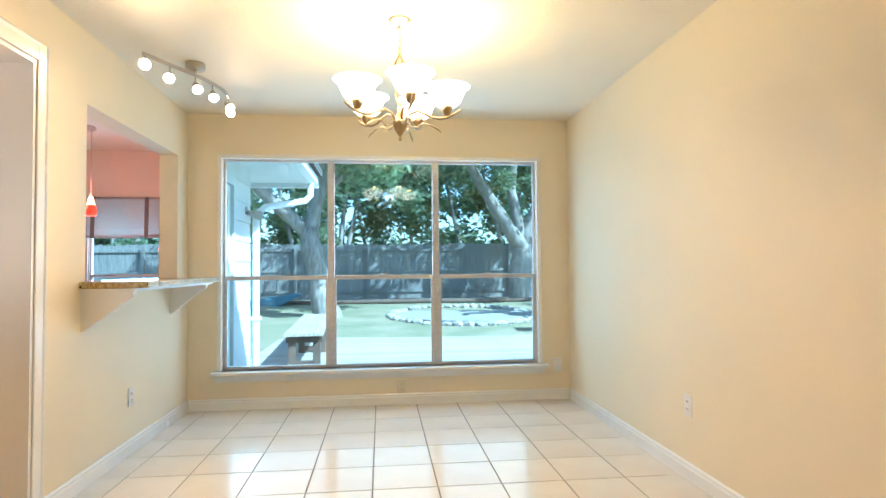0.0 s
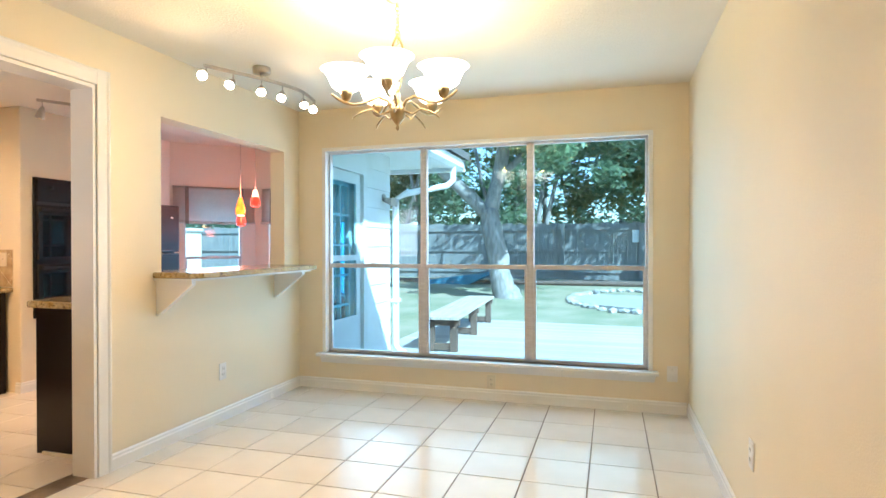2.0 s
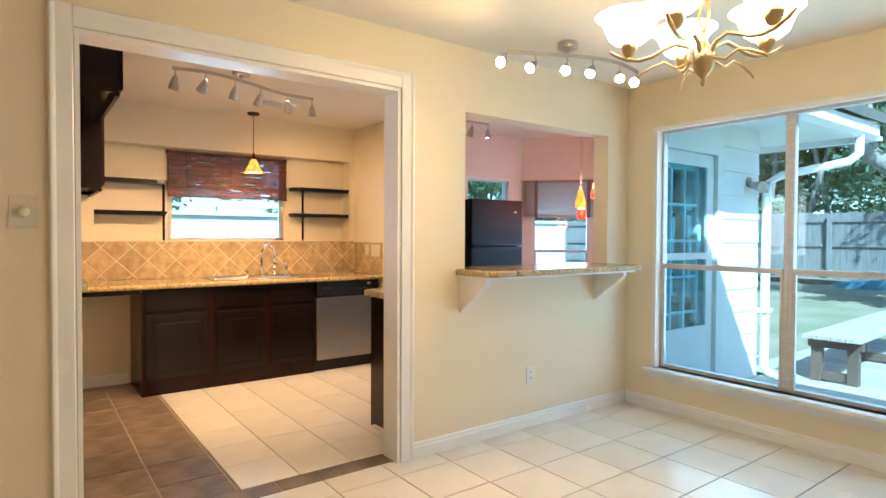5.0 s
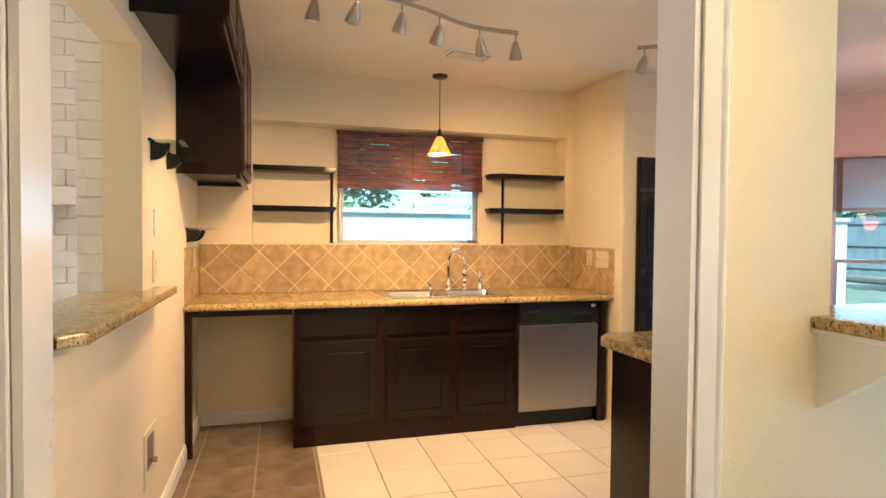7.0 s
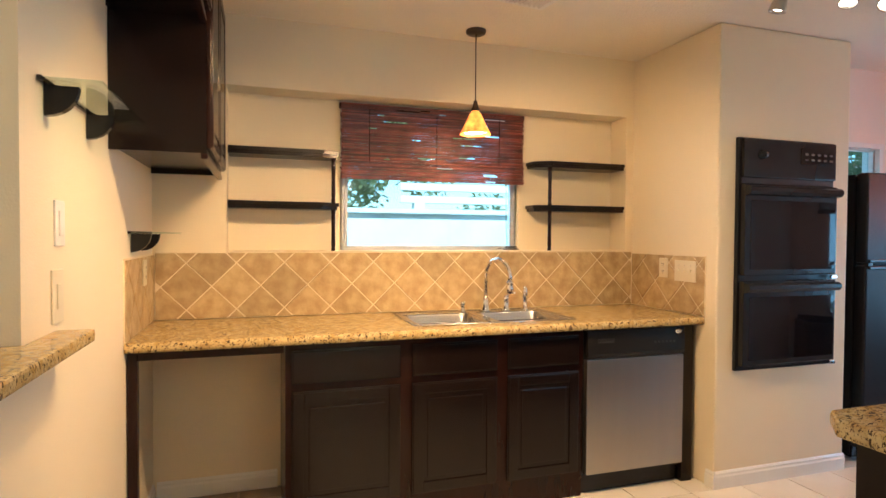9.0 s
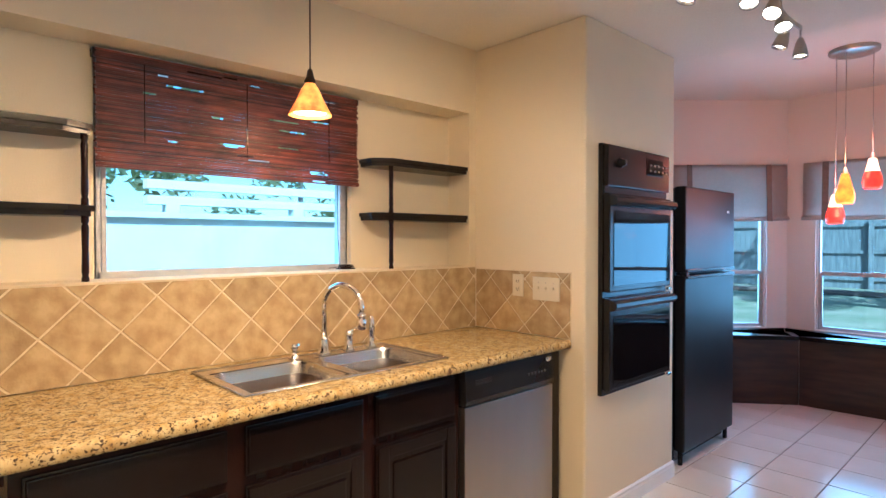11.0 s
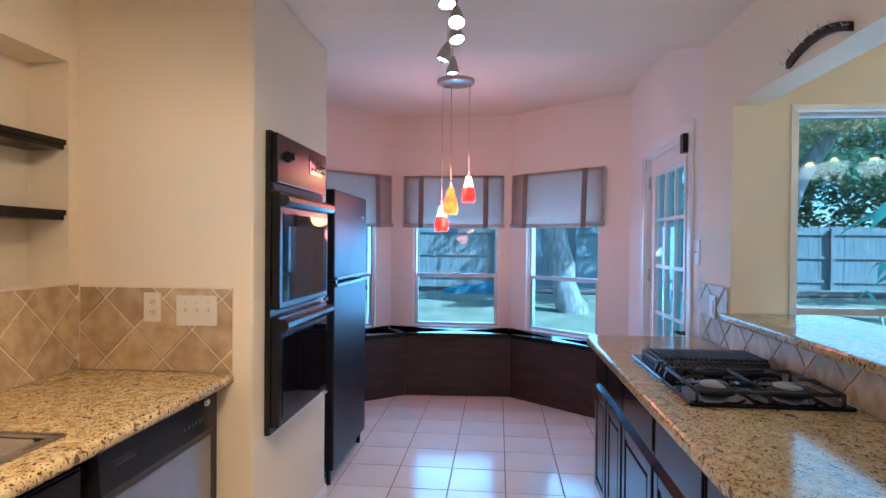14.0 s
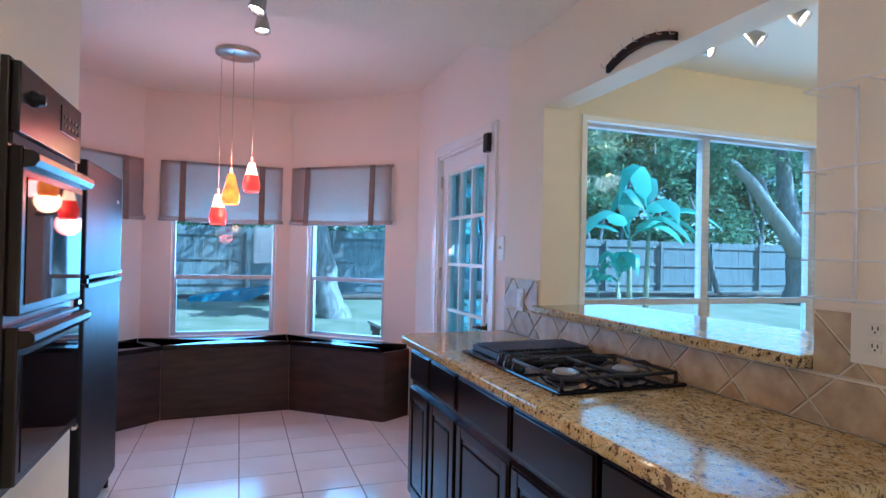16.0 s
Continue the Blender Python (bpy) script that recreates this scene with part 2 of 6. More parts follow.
thin_leaf(M_LEAF, (0.34, 0.48, 0.26))
thin_leaf(M_LEAFDARK, (0.28, 0.40, 0.22))
thin_leaf(M_LEAFYELLOW, (0.42, 0.42, 0.18))
thin_leaf(M_BANANA, (0.26, 0.58, 0.44))
M_STALK = material("pale_stalk", (0.42, 0.40, 0.26), 0.6, other=(0.28, 0.26, 0.15), scale=5, stretch=(1, 1, 3), grain=0.2)
M_STONE = material("pale_stone", (0.48, 0.46, 0.42), 0.85, other=(0.34, 0.32, 0.29), scale=12, vary=0.2, grain=0.5)
M_TARP = material("blue_tarp", (0.06, 0.20, 0.28), 0.5, other=(0.05, 0.16, 0.22), scale=6)


# ---- mesh helpers ----
def box(bm, x0, y0, z0, x1, y1, z1, bevel=0.0):
    made = bmesh.ops.create_cube(bm, size=1.0)["verts"]
    bmesh.ops.transform(bm, verts=made, matrix=Matrix.Translation(((x0 + x1) / 2, (y0 + y1) / 2, (z0 + z1) / 2)) @ Matrix.Diagonal((abs(x1 - x0), abs(y1 - y0), abs(z1 - z0), 1)))
    if bevel:
        edges = list({e for v in made for e in v.link_edges})
        bmesh.ops.bevel(bm, geom=edges, offset=bevel, segments=2, affect="EDGES", profile=0.6)
    return bm


def rod(bm, a, b, r0, r1=None, seg=12, caps=True):
    """A round bar from a to b."""
    a, b = Vector(a), Vector(b)
    r1 = r0 if r1 is None else r1
    turn = (b - a).to_track_quat("Z", "Y").to_matrix()
    rings = []
    for p, r in ((a, r0), (b, r1)):
        rings.append([bm.verts.new(p + turn @ Vector((r * math.cos(k * math.tau / seg), r * math.sin(k * math.tau / seg), 0))) for k in range(seg)])
    for k in range(seg):
        f = bm.faces.new((rings[0][k], rings[0][(k + 1) % seg], rings[1][(k + 1) % seg], rings[1][k]))
        f.smooth = True
    if caps:
        bm.faces.new(rings[0][::-1])
        bm.faces.new(rings[1])
    return bm


def tube(bm, pts, radii, seg=8):
    """A bent round bar through pts; radii is one number or one for each point."""
    pts = [Vector(p) for p in pts]
    if not isinstance(radii, (list, tuple)):
        radii = [radii] * len(pts)
    rings = []
    side = None
    for i, p in enumerate(pts):
        way = (pts[min(i + 1, len(pts) - 1)] - pts[max(i - 1, 0)]).normalized()
        if side is None:
            side = way.orthogonal().normalized()
        side = (side - way * side.dot(way)).normalized()
        up = way.cross(side)
        rings.append([bm.verts.new(p + radii[i] * (math.cos(k * math.tau / seg) * side + math.sin(k * math.tau / seg) * up)) for k in range(seg)])
    for a, b in zip(rings, rings[1:]):
        for k in range(seg):
            f = bm.faces.new((a[k], a[(k + 1) % seg], b[(k + 1) % seg], b[k]))
            f.smooth = True
    bm.faces.new(rings[0][::-1])
    bm.faces.new(rings[-1])
    return bm


def lathe(bm, profile, at=(0, 0, 0), seg=24, close=False):
    """A turned shape: profile is (radius, height) pairs."""
    rings = []
    for r, z in profile:
        rings.append([bm.verts.new((at[0] + r * math.cos(k * math.tau / seg), at[1] + r * math.sin(k * math.tau / seg), at[2] + z)) for k in range(seg)])
    for a, b in zip(rings, rings[1:]):
        for k in range(seg):
            f = bm.faces.new((a[k], a[(k + 1) % seg], b[(k + 1) % seg], b[k]))
            f.smooth = True
    if close:
        bm.faces.new(rings[0][::-1])
        bm.faces.new(rings[-1])
    return bm


def prism(bm, outline, axis, a, b):
    """A flat outline of (u, v) pairs pushed from a to b along axis: x takes (y, z), y takes (x, z), z takes (x, y)."""
    def spot(u, v, w):
        return {"x": (w, u, v), "y": (u, w, v), "z": (u, v, w)}[axis]
    lo = [bm.verts.new(spot(u, v, a)) for u, v in outline]
    hi = [bm.verts.new(spot(u, v, b)) for u, v in outline]
    bm.faces.new(lo)
    bm.faces.new(hi[::-1])
    for k in range(len(outline)):
        bm.faces.new((lo[k], hi[k], hi[(k + 1) % len(outline)], lo[(k + 1) % len(outline)]))
    bmesh.ops.recalc_face_normals(bm, faces=list(bm.faces))
    return bm


def mesh_of(name, bm, mat):
    me = bpy.data.meshes.new(name)
    bm.to_mesh(me)
    bm.free()
    me.materials.append(mat)
    return me


def part(name, bm, mat, parent, label=""):
    ob = new(name, mesh_of(name, bm, mat))
    ob.parent = parent
    if label:
        ob["label"] = label
    return ob


def thing(name, label, category, at=(0, 0, 0), turn=0, group="", kind=""):
    ob = new(name)
    ob.empty_display_size = 0.05
    ob.location = at
    ob.rotation_euler = (0, 0, radians(turn))
    return tagged(ob, label, category, group, kind)


def solid(name, bm, mat, label, category, kind="", group=""):
    return tagged(new(name, mesh_of(name, bm, mat)), label, category, group, kind)


B = bmesh.new


def panel_with_holes(bm, axis, a, b, u0, u1, z0, z1, holes):
    """A wall from a to b across axis, u0..u1 long and z0..z1 high, with openings (u0, u1, z0, z1) right through it."""
    us = sorted({u0, u1, *[h[0] for h in holes], *[h[1] for h in holes]})
    zs = sorted({z0, z1, *[h[2] for h in holes], *[h[3] for h in holes]})
    full = lambda i, j: 0 <= i < len(us) - 1 and 0 <= j < len(zs) - 1 and not any(
        h[0] < (us[i] + us[i + 1]) / 2 < h[1] and h[2] < (zs[j] + zs[j + 1]) / 2 < h[3] for h in holes)
    seen = {}
    def v(w, i, j):
        key = (w, i, j)
        if key not in seen:
            seen[key] = bm.verts.new((w, us[i], zs[j]) if axis == "x" else (us[i], w, zs[j]))
        return seen[key]
    for i in range(len(us) - 1):
        for j in range(len(zs) - 1):
            if not full(i, j):
                continue
            bm.faces.new((v(a, i, j), v(a, i, j + 1), v(a, i + 1, j + 1), v(a, i + 1, j)))
            bm.faces.new((v(b, i, j), v(b, i + 1, j), v(b, i + 1, j + 1), v(b, i, j + 1)))
            for di, dj, p, q in ((-1, 0, (i, j), (i, j + 1)), (1, 0, (i + 1, j + 1), (i + 1, j)), (0, -1, (i + 1, j), (i, j)), (0, 1, (i, j + 1), (i + 1, j + 1))):
                if not full(i + di, j + dj):
                    bm.faces.new((v(a, *p), v(b, *p), v(b, *q), v(a, *q)))
    bmesh.ops.recalc_face_normals(bm, faces=list(bm.faces))
    return bm

# ---- plan ----
CEIL = 2.46
NOOKCEIL, STEPY = 2.68, 5.04     # the breakfast nook's ceiling is higher
PX0, PX1 = -1.345, -1.21      # partition between kitchen and dining room
EAST = 2.03                  # dining room's east wall
SOUTH = -2.2
FARY = 4.90                  # dining room's window wall
SINKX, NICHEX = -4.08, -4.25  # kitchen's sink wall and the back of its niche
KLEFT = 1.205                 # kitchen's south wall
BLOCKX, BLOCKY0, BLOCKY1 = -3.362, 4.00, 4.93   # wall block that holds the oven
BAYY, BAYX0, BAYX1 = 7.55, -3.50, -2.30
SIDEY = 6.72                 # where the bay's slanted walls begin


def structure(name, bm, mat, label, category="wall"):
    return solid(name, bm, mat, label, category, "structure")


bm = panel_with_holes(B(), "x", PX0, PX1, SOUTH, FARY + 0.14, 0, CEIL, [(1.24, 2.79, -1, 2.13), (3.265, 4.66, 1.06, 2.065)])
partition = structure("wall_partition", bm, M_WALL, "cream painted partition wall with a cased opening and a serving hatch")
bm = panel_with_holes(B(), "y", FARY, FARY + 0.14, PX1, EAST, 0, CEIL, [(-0.952, 1.758, 0.315, 2.10)])
structure("wall_north", bm, M_WALL, "cream painted wall round a wide picture window")
structure("wall_east", panel_with_holes(B(), "x", EAST, EAST + 0.12, SOUTH, FARY + 0.14, 0, CEIL, []), M_WALL, "plain cream painted wall")
# out of view; the opening is added to let light into the den
structure("wall_south", panel_with_holes(B(), "y", SOUTH - 0.12, SOUTH, -5.0, EAST + 0.12, 0, CEIL, [(-4.5, -1.7, 0.4, 2.1)]), M_WALL, "unseen cream painted wall with a wide opening added to light the den")
bm = panel_with_holes(B(), "y", KLEFT - 0.14, KLEFT, -4.42, PX0, 0, CEIL, [(-2.45, -1.42, 1.05, 2.06)])
structure("wall_kitchen_south", bm, M_WALL, "cream painted kitchen wall with a granite-topped hatch")
bm = panel_with_holes(B(), "x", NICHEX - 0.12, NICHEX, KLEFT, 5.0, 0, CEIL, [(2.15, 3.27, 1.245, 2.08)])
structure("wall_sink", bm, M_WALL, "cream painted wall behind the sink with a window")
bm = panel_with_holes(B(), "x", NICHEX + 0.001, SINKX, KLEFT, BLOCKY0, 0, CEIL, [(1.55, 3.945, 1.24, 2.10)])
structure("wall_sink_front", bm, M_WALL, "cream painted wall face with a long shallow niche")
bm = box(B(), NICHEX + 0.002, BLOCKY0, 0, BLOCKX, BLOCKY1, CEIL - 0.002, 0.012)
structure("wall_oven", bm, M_WALL, "cream painted wall block that holds the oven")
bm = panel_with_holes(B(), "x", -4.42, -4.28, 5.0, SIDEY + 0.1, 0, NOOKCEIL, [(5.75, 6.50, 0.75, 2.07)])
structure("wall_nook_west", bm, M_NOOKWALL, "cream painted breakfast nook wall with a window, tinted for the nook's light")
bm = panel_with_holes(B(), "x", PX0, PX1, FARY + 0.14, SIDEY + 0.12, 0, NOOKCEIL, [(5.245, 6.20, -1, 2.05)])
structure("wall_nook_east", bm, M_NOOKWALL, "cream painted breakfast nook wall with a door opening, tinted for the nook's light")


def slanted_panel(name, p, q, holes, mat, label):
    """A wall of the bay from p to q in plan, with its openings measured along it."""
    long = math.hypot(q[0] - p[0], q[1] - p[1])
    bm = panel_with_holes(B(), "y", 0, 0.14, 0, long, 0, NOOKCEIL, holes)
    ob = structure(name, bm, mat, label)
    ob.location = (p[0], p[1], 0)
    ob.rotation_euler = (0, 0, math.atan2(q[1] - p[1], q[0] - p[0]))
    return ob, long


bayW, longW = slanted_panel("wall_bay_west", (-4.30, SIDEY), (BAYX0, BAYY), [(0.20, 0.97, 0.59, 2.05)], M_NOOKWALL, "cream painted bay wall with a tall window, tinted for the nook's light")
bayM, longM = slanted_panel("wall_bay_middle", (BAYX0, BAYY), (BAYX1, BAYY), [(0.225, 1.085, 0.59, 2.05)], M_NOOKWALL, "cream painted bay wall with a tall window, tinted for the nook's light")
bayE, longE = slanted_panel("wall_bay_east", (BAYX1, BAYY), (PX0, SIDEY), [(0.19, 0.97, 0.59, 2.05)], M_NOOKWALL, "cream painted bay wall with a tall window, tinted for the nook's light")

bm = B()
box(bm, -5.0, SOUTH - 0.12, CEIL, EAST + 0.12, STEPY, NOOKCEIL + 0.12)
box(bm, -4.42, STEPY, NOOKCEIL, PX1, 7.75, NOOKCEIL + 0.12)
structure("ceiling", bm, M_CEIL, "off-white textured ceiling", "ceiling")

# floor slabs: grout beds under the tiles
floor_dining = structure("floor_dining", box(B(), PX1 - 0.03, SOUTH, -0.12, EAST, FARY, -0.004), M_GROUT, "cream ceramic floor tiles with dark grout", "floor")
floor_kitchen = structure("floor_kitchen", box(B(), -4.42, 1.94, -0.12, PX1 - 0.17, 7.75, -0.004), M_GROUT, "cream ceramic kitchen floor tiles with dark grout", "floor")
bm = B()
box(bm, -4.42, SOUTH, -0.12, PX1 - 0.17, 1.94, -0.004)
box(bm, PX1 - 0.17, SOUTH, -0.12, PX1 - 0.03, FARY, -0.004)
floor_slate = structure("floor_slate", bm, M_SLATEGROUT, "dark brown slate floor tiles with tan grout", "floor")
# the room behind the hatch
structure("wall_den", panel_with_holes(B(), "x", -5.0, -4.9, SOUTH, KLEFT - 0.14, 0, CEIL, []), M_WALL, "plain cream painted wall")


# ---- trim ----
def skirting(u0, u1, at, axis, side):
    """A moulded baseboard along a wall; side is the way that it faces."""
    bm = B()
    outline = [(0, 0), (0.014, 0), (0.014, 0.062), (0.010, 0.072), (0.010, 0.082), (0.004, 0.092), (0, 0.092)]
    if axis == "x":
        prism(bm, [(at + side * d, z) for d, z in outline], "y", u0, u1)
    else:
        prism(bm, [(at + side * d, z) for d, z in outline], "x", u0, u1)
    return tagged(new("baseboard", mesh_of("baseboard", bm, M_TRIM)), "white moulded baseboard", "baseboard", "", "structure")


skirting(2.882, FARY, PX1, "x", 1)
skirting(SOUTH, 1.148, PX1, "x", 1)
skirting(SOUTH, FARY, EAST, "x", -1)
skirting(PX1 + 0.016, EAST - 0.016, FARY, "y", -1)
skirting(-4.06, PX0, KLEFT, "y", 1)
skirting(KLEFT + 0.016, 1.80, SINKX, "x", 1)
skirting(BLOCKY0 - 0.002, BLOCKY1, BLOCKX, "x", 1)
skirting(BLOCKX - 0.05, BLOCKX + 0.014, BLOCKY0, "y", -1)
skirting(5.10, 5.175, PX0, "x", -1)


def cased_opening():
    """The moulded casing and the lining of the kitchen's doorway."""
    t = thing("door_casing", "white gloss moulded casing round the kitchen doorway", "door casing", kind="structure")
    y0, y1, top, w = 1.24, 2.79, 2.13, 0.09
    for x, s in ((PX1, 1), (PX0, -1)):
        shape = [(0.004, 0), (0.004, 0.013), (0.008, 0.016), (0.064, 0.017), (0.074, 0.021), (w - 0.008, 0.022), (w, 0.016), (w, 0)]
        for edge, way in ((y0, -1), (y1, 1)):
            part("casing_jamb", prism(B(), [(x + s * d, edge + way * u) for u, d in shape], "z", 0, top + w), M_TRIM, t)
        part("casing_head", prism(B(), [(x + s * d, top + u) for u, d in shape], "y", y0 - 0.004, y1 + 0.004), M_TRIM, t)
    for a, b in ((y0, y0 + 0.018), (y1 - 0.018, y1)):
        part("jamb_lining", box(B(), PX0 - 0.009, a, 0, PX1 + 0.009, b, top - 0.018), M_TRIM, t)
    part("head_lining", box(B(), PX0 - 0.009, y0, top - 0.018, PX1 + 0.009, y1, top), M_TRIM, t)


cased_opening()


def hung_window(name, label, wide, low, high, depth=0.05, meet=0.5, panes=1, trim=0.035, sill=0.0, bars=0):
    """Aluminium sash windows side by side: x along the wall, y into it, z up."""
    t = thing(name, label, "window", kind="structure")
    w = wide / panes
    if trim:
        for n, b4 in (("casing", (-trim, -0.012, low, 0.012, 0.03, high)), ("casing", (wide - 0.012, -0.012, low, wide + trim, 0.03, high)), ("casing_head", (-trim, -0.014, high - 0.012, wide + trim, 0.03, high + trim))):
            part(n, box(B(), b4[0], b4[1], b4[2], b4[3], b4[4], b4[5], 0.003), M_TRIM, t)
    for n, x0, x1 in (("reveal", 0, 0.012), ("reveal", wide - 0.012, wide)):
        part(n, box(B(), x0, 0.03, low, x1, 0.13, high), M_TRIM, t)
    if sill:
        bm = B()
        box(bm, -0.06, -sill, low - 0.028, wide + 0.06, 0.06, low, 0.006)
        part("window_sill", bm, M_TRIM, t, "white painted sill board")
        bm = B()
        prism(bm, [(-0.045, low - 0.028), (wide + 0.045, low - 0.028), (wide + 0.03, low - 0.085), (-0.03, low - 0.085)], "y", -0.018, 0)
        part("sill_apron", bm, M_TRIM, t)
    zm = low + (high - low) * meet
    for k in range(panes):
        x0, x1 = k * w + 0.012, (k + 1) * w - 0.012
        f = 0.024
        bm = B()
        box(bm, x0 - 0.012, depth, low, x0 + f - 0.008, depth + 0.05, high, 0.003)
        box(bm, x1 - f + 0.008, depth, low, x1 + 0.012, depth + 0.05, high, 0.003)
        box(bm, x0, depth, low, x1, depth + 0.05, low + 0.028, 0.003)
        box(bm, x0, depth, high - 0.028, x1, depth + 0.05, high, 0.003)
        part("window_frame", bm, M_ALU, t, "dull aluminium frame")
        bm = B()
        box(bm, x0 + 0.02, depth - 0.004, zm - 0.018, x1 - 0.02, depth + 0.02, zm + 0.018, 0.003)
        box(bm, (x0 + x1) / 2 - 0.03, depth - 0.018, zm + 0.016, (x0 + x1) / 2 + 0.03, depth + 0.004, zm + 0.026, 0.003)
        box(bm, x0 + 0.018, depth - 0.002, low + 0.02, x0 + 0.034, depth + 0.02, zm)
        box(bm, x1 - 0.034, depth - 0.002, low + 0.02, x1 - 0.018, depth + 0.02, zm)
        part("sash", bm, M_ALU, t)
        for za, zb, d in ((low + 0.024, zm, 0.012), (zm, high - 0.024, 0.034)):
            g = part("pane", box(B(), x0 + 0.02, depth + d, za, x1 - 0.02, depth + d + 0.004, zb), M_PANE, t)
            g.visible_shadow = False
    return t


w1 = hung_window("window_1", "white-trimmed picture window of three aluminium sashes with a sill", 2.71, 0.315, 2.10, 0.05, 0.43, 3, 0.022, 0.07)
w1.location = (-0.952, FARY, 0)
w2 = hung_window("window_2", "aluminium kitchen window behind a woven blind", 1.12, 1.245, 2.08, 0.03, 0.62, 1, 0.0)
w2.location = (NICHEX, 2.15, 0)
w2.rotation_euler = (0, 0, radians(90))
for name, wall, x, wide in (("window_3", bayW, 0.20, 0.77), ("window_4", bayM, 0.225, 0.86), ("window_5", bayE, 0.19, 0.78)):
    w = hung_window(name, "tall aluminium bay window under a fabric shade", wide, 0.59, 2.05, 0.05, 0.345, 1, 0.0)
    w.matrix_world = Matrix.LocRotScale(wall.location, wall.rotation_euler, None) @ pose(x, 0, 0)
w6 = hung_window("window_6", "aluminium window beside the refrigerator", 0.75, 0.75, 2.07, 0.03, 0.5, 1, 0.03)
w6.location = (-4.28, 5.75, 0)
w6.rotation_euler = (0, 0, radians(90))

# ---- kitchen: fitted units ----
def raised_panel(parent, mat, axis, face, u0, u1, z0, z1, out, frame_w=0.055):
    """A framed door with a raised field, in its pieces; face is its back plane and out the way that it faces."""
    def slab(a, b, c, d, near, far, bev):
        if axis == "x":
            return box(B(), face + out * near, a, c, face + out * far, b, d, bev)
        return box(B(), a, face + out * near, c, b, face + out * far, d, bev)
    door = part("door", slab(u0, u1, z0, z1, 0, 0.016, 0.003), mat, parent)
    part("stile", slab(u0 + 0.006, u0 + frame_w, z0 + 0.006, z1 - 0.006, 0.010, 0.023, 0.004), mat, door)
    part("stile", slab(u1 - frame_w, u1 - 0.006, z0 + 0.006, z1 - 0.006, 0.010, 0.023, 0.004), mat, door)
    part("rail", slab(u0 + frame_w, u1 - frame_w, z0 + 0.006, z0 + frame_w, 0.010, 0.022, 0.004), mat, door)
    part("rail", slab(u0 + frame_w, u1 - frame_w, z1 - frame_w, z1 - 0.006, 0.010, 0.022, 0.004), mat, door)
    part("raised_field", slab(u0 + frame_w + 0.018, u1 - frame_w - 0.018, z0 + frame_w + 0.018, z1 - frame_w - 0.018, 0.010, 0.021, 0.007), mat, door)


def slab_front(bm, axis, face, u0, u1, z0, z1, out):
    for ins, d0, d1 in ((0, 0, 0.014), (0.008, 0.010, 0.020)):
        if axis == "x":
            box(bm, face + out * d0, u0 + ins, z0 + ins, face + out * d1, u1 - ins, z1 - ins, 0.003)
        else:
            box(bm, u0 + ins, face + out * d0, z0 + ins, u1 - ins, face + out * d1, z1 - ins, 0.003)
    return bm


CF = -3.50   # front of the sink run's carcasses
for y0, y1 in ((1.815, 2.335), (2.355, 2.815), (2.835, 3.265)):
    t = thing("base_cabinet", "espresso-stained base cabinet with a raised-panel door and a drawer front", "cabinet", group="sink base cabinets")
    part("body", box(B(), SINKX + 0.01, y0, 0.10, CF, y1 + 0.02, 0.862), M_WOODRED, t, "red-brown stained carcass")
    part("plinth", box(B(), SINKX + 0.01, y0, 0, CF - 0.004, y1 + 0.02, 0.10), M_WOODRED, t)
    raised_panel(t, M_ESP, "x", CF, y0 + 0.025, y1 - 0.01, 0.135, 0.655, 1)
    part("drawer_front", slab_front(B(), "x", CF, y0 + 0.025, y1 - 0.01, 0.685, 0.835, 1), M_ESP, t)

t = thing("counter_leg", "dark stained post and rail under the open counter end", "support")
part("post", box(B(), CF - 0.02, KLEFT + 0.004, 0, CF + 0.02, KLEFT + 0.04, 0.862, 0.002), M_WOODRED, t)
part("rail", box(B(), CF - 0.01, KLEFT + 0.04, 0.825, CF + 0.012, 1.808, 0.862, 0.002), M_WOODRED, t)

t = thing("end_panel", "espresso-stained panel beside the dishwasher", "cabinet panel")
part("panel", box(B(), SINKX + 0.01, 3.900, 0, CF + 0.012, 3.968, 0.862, 0.002), M_ESP, t)


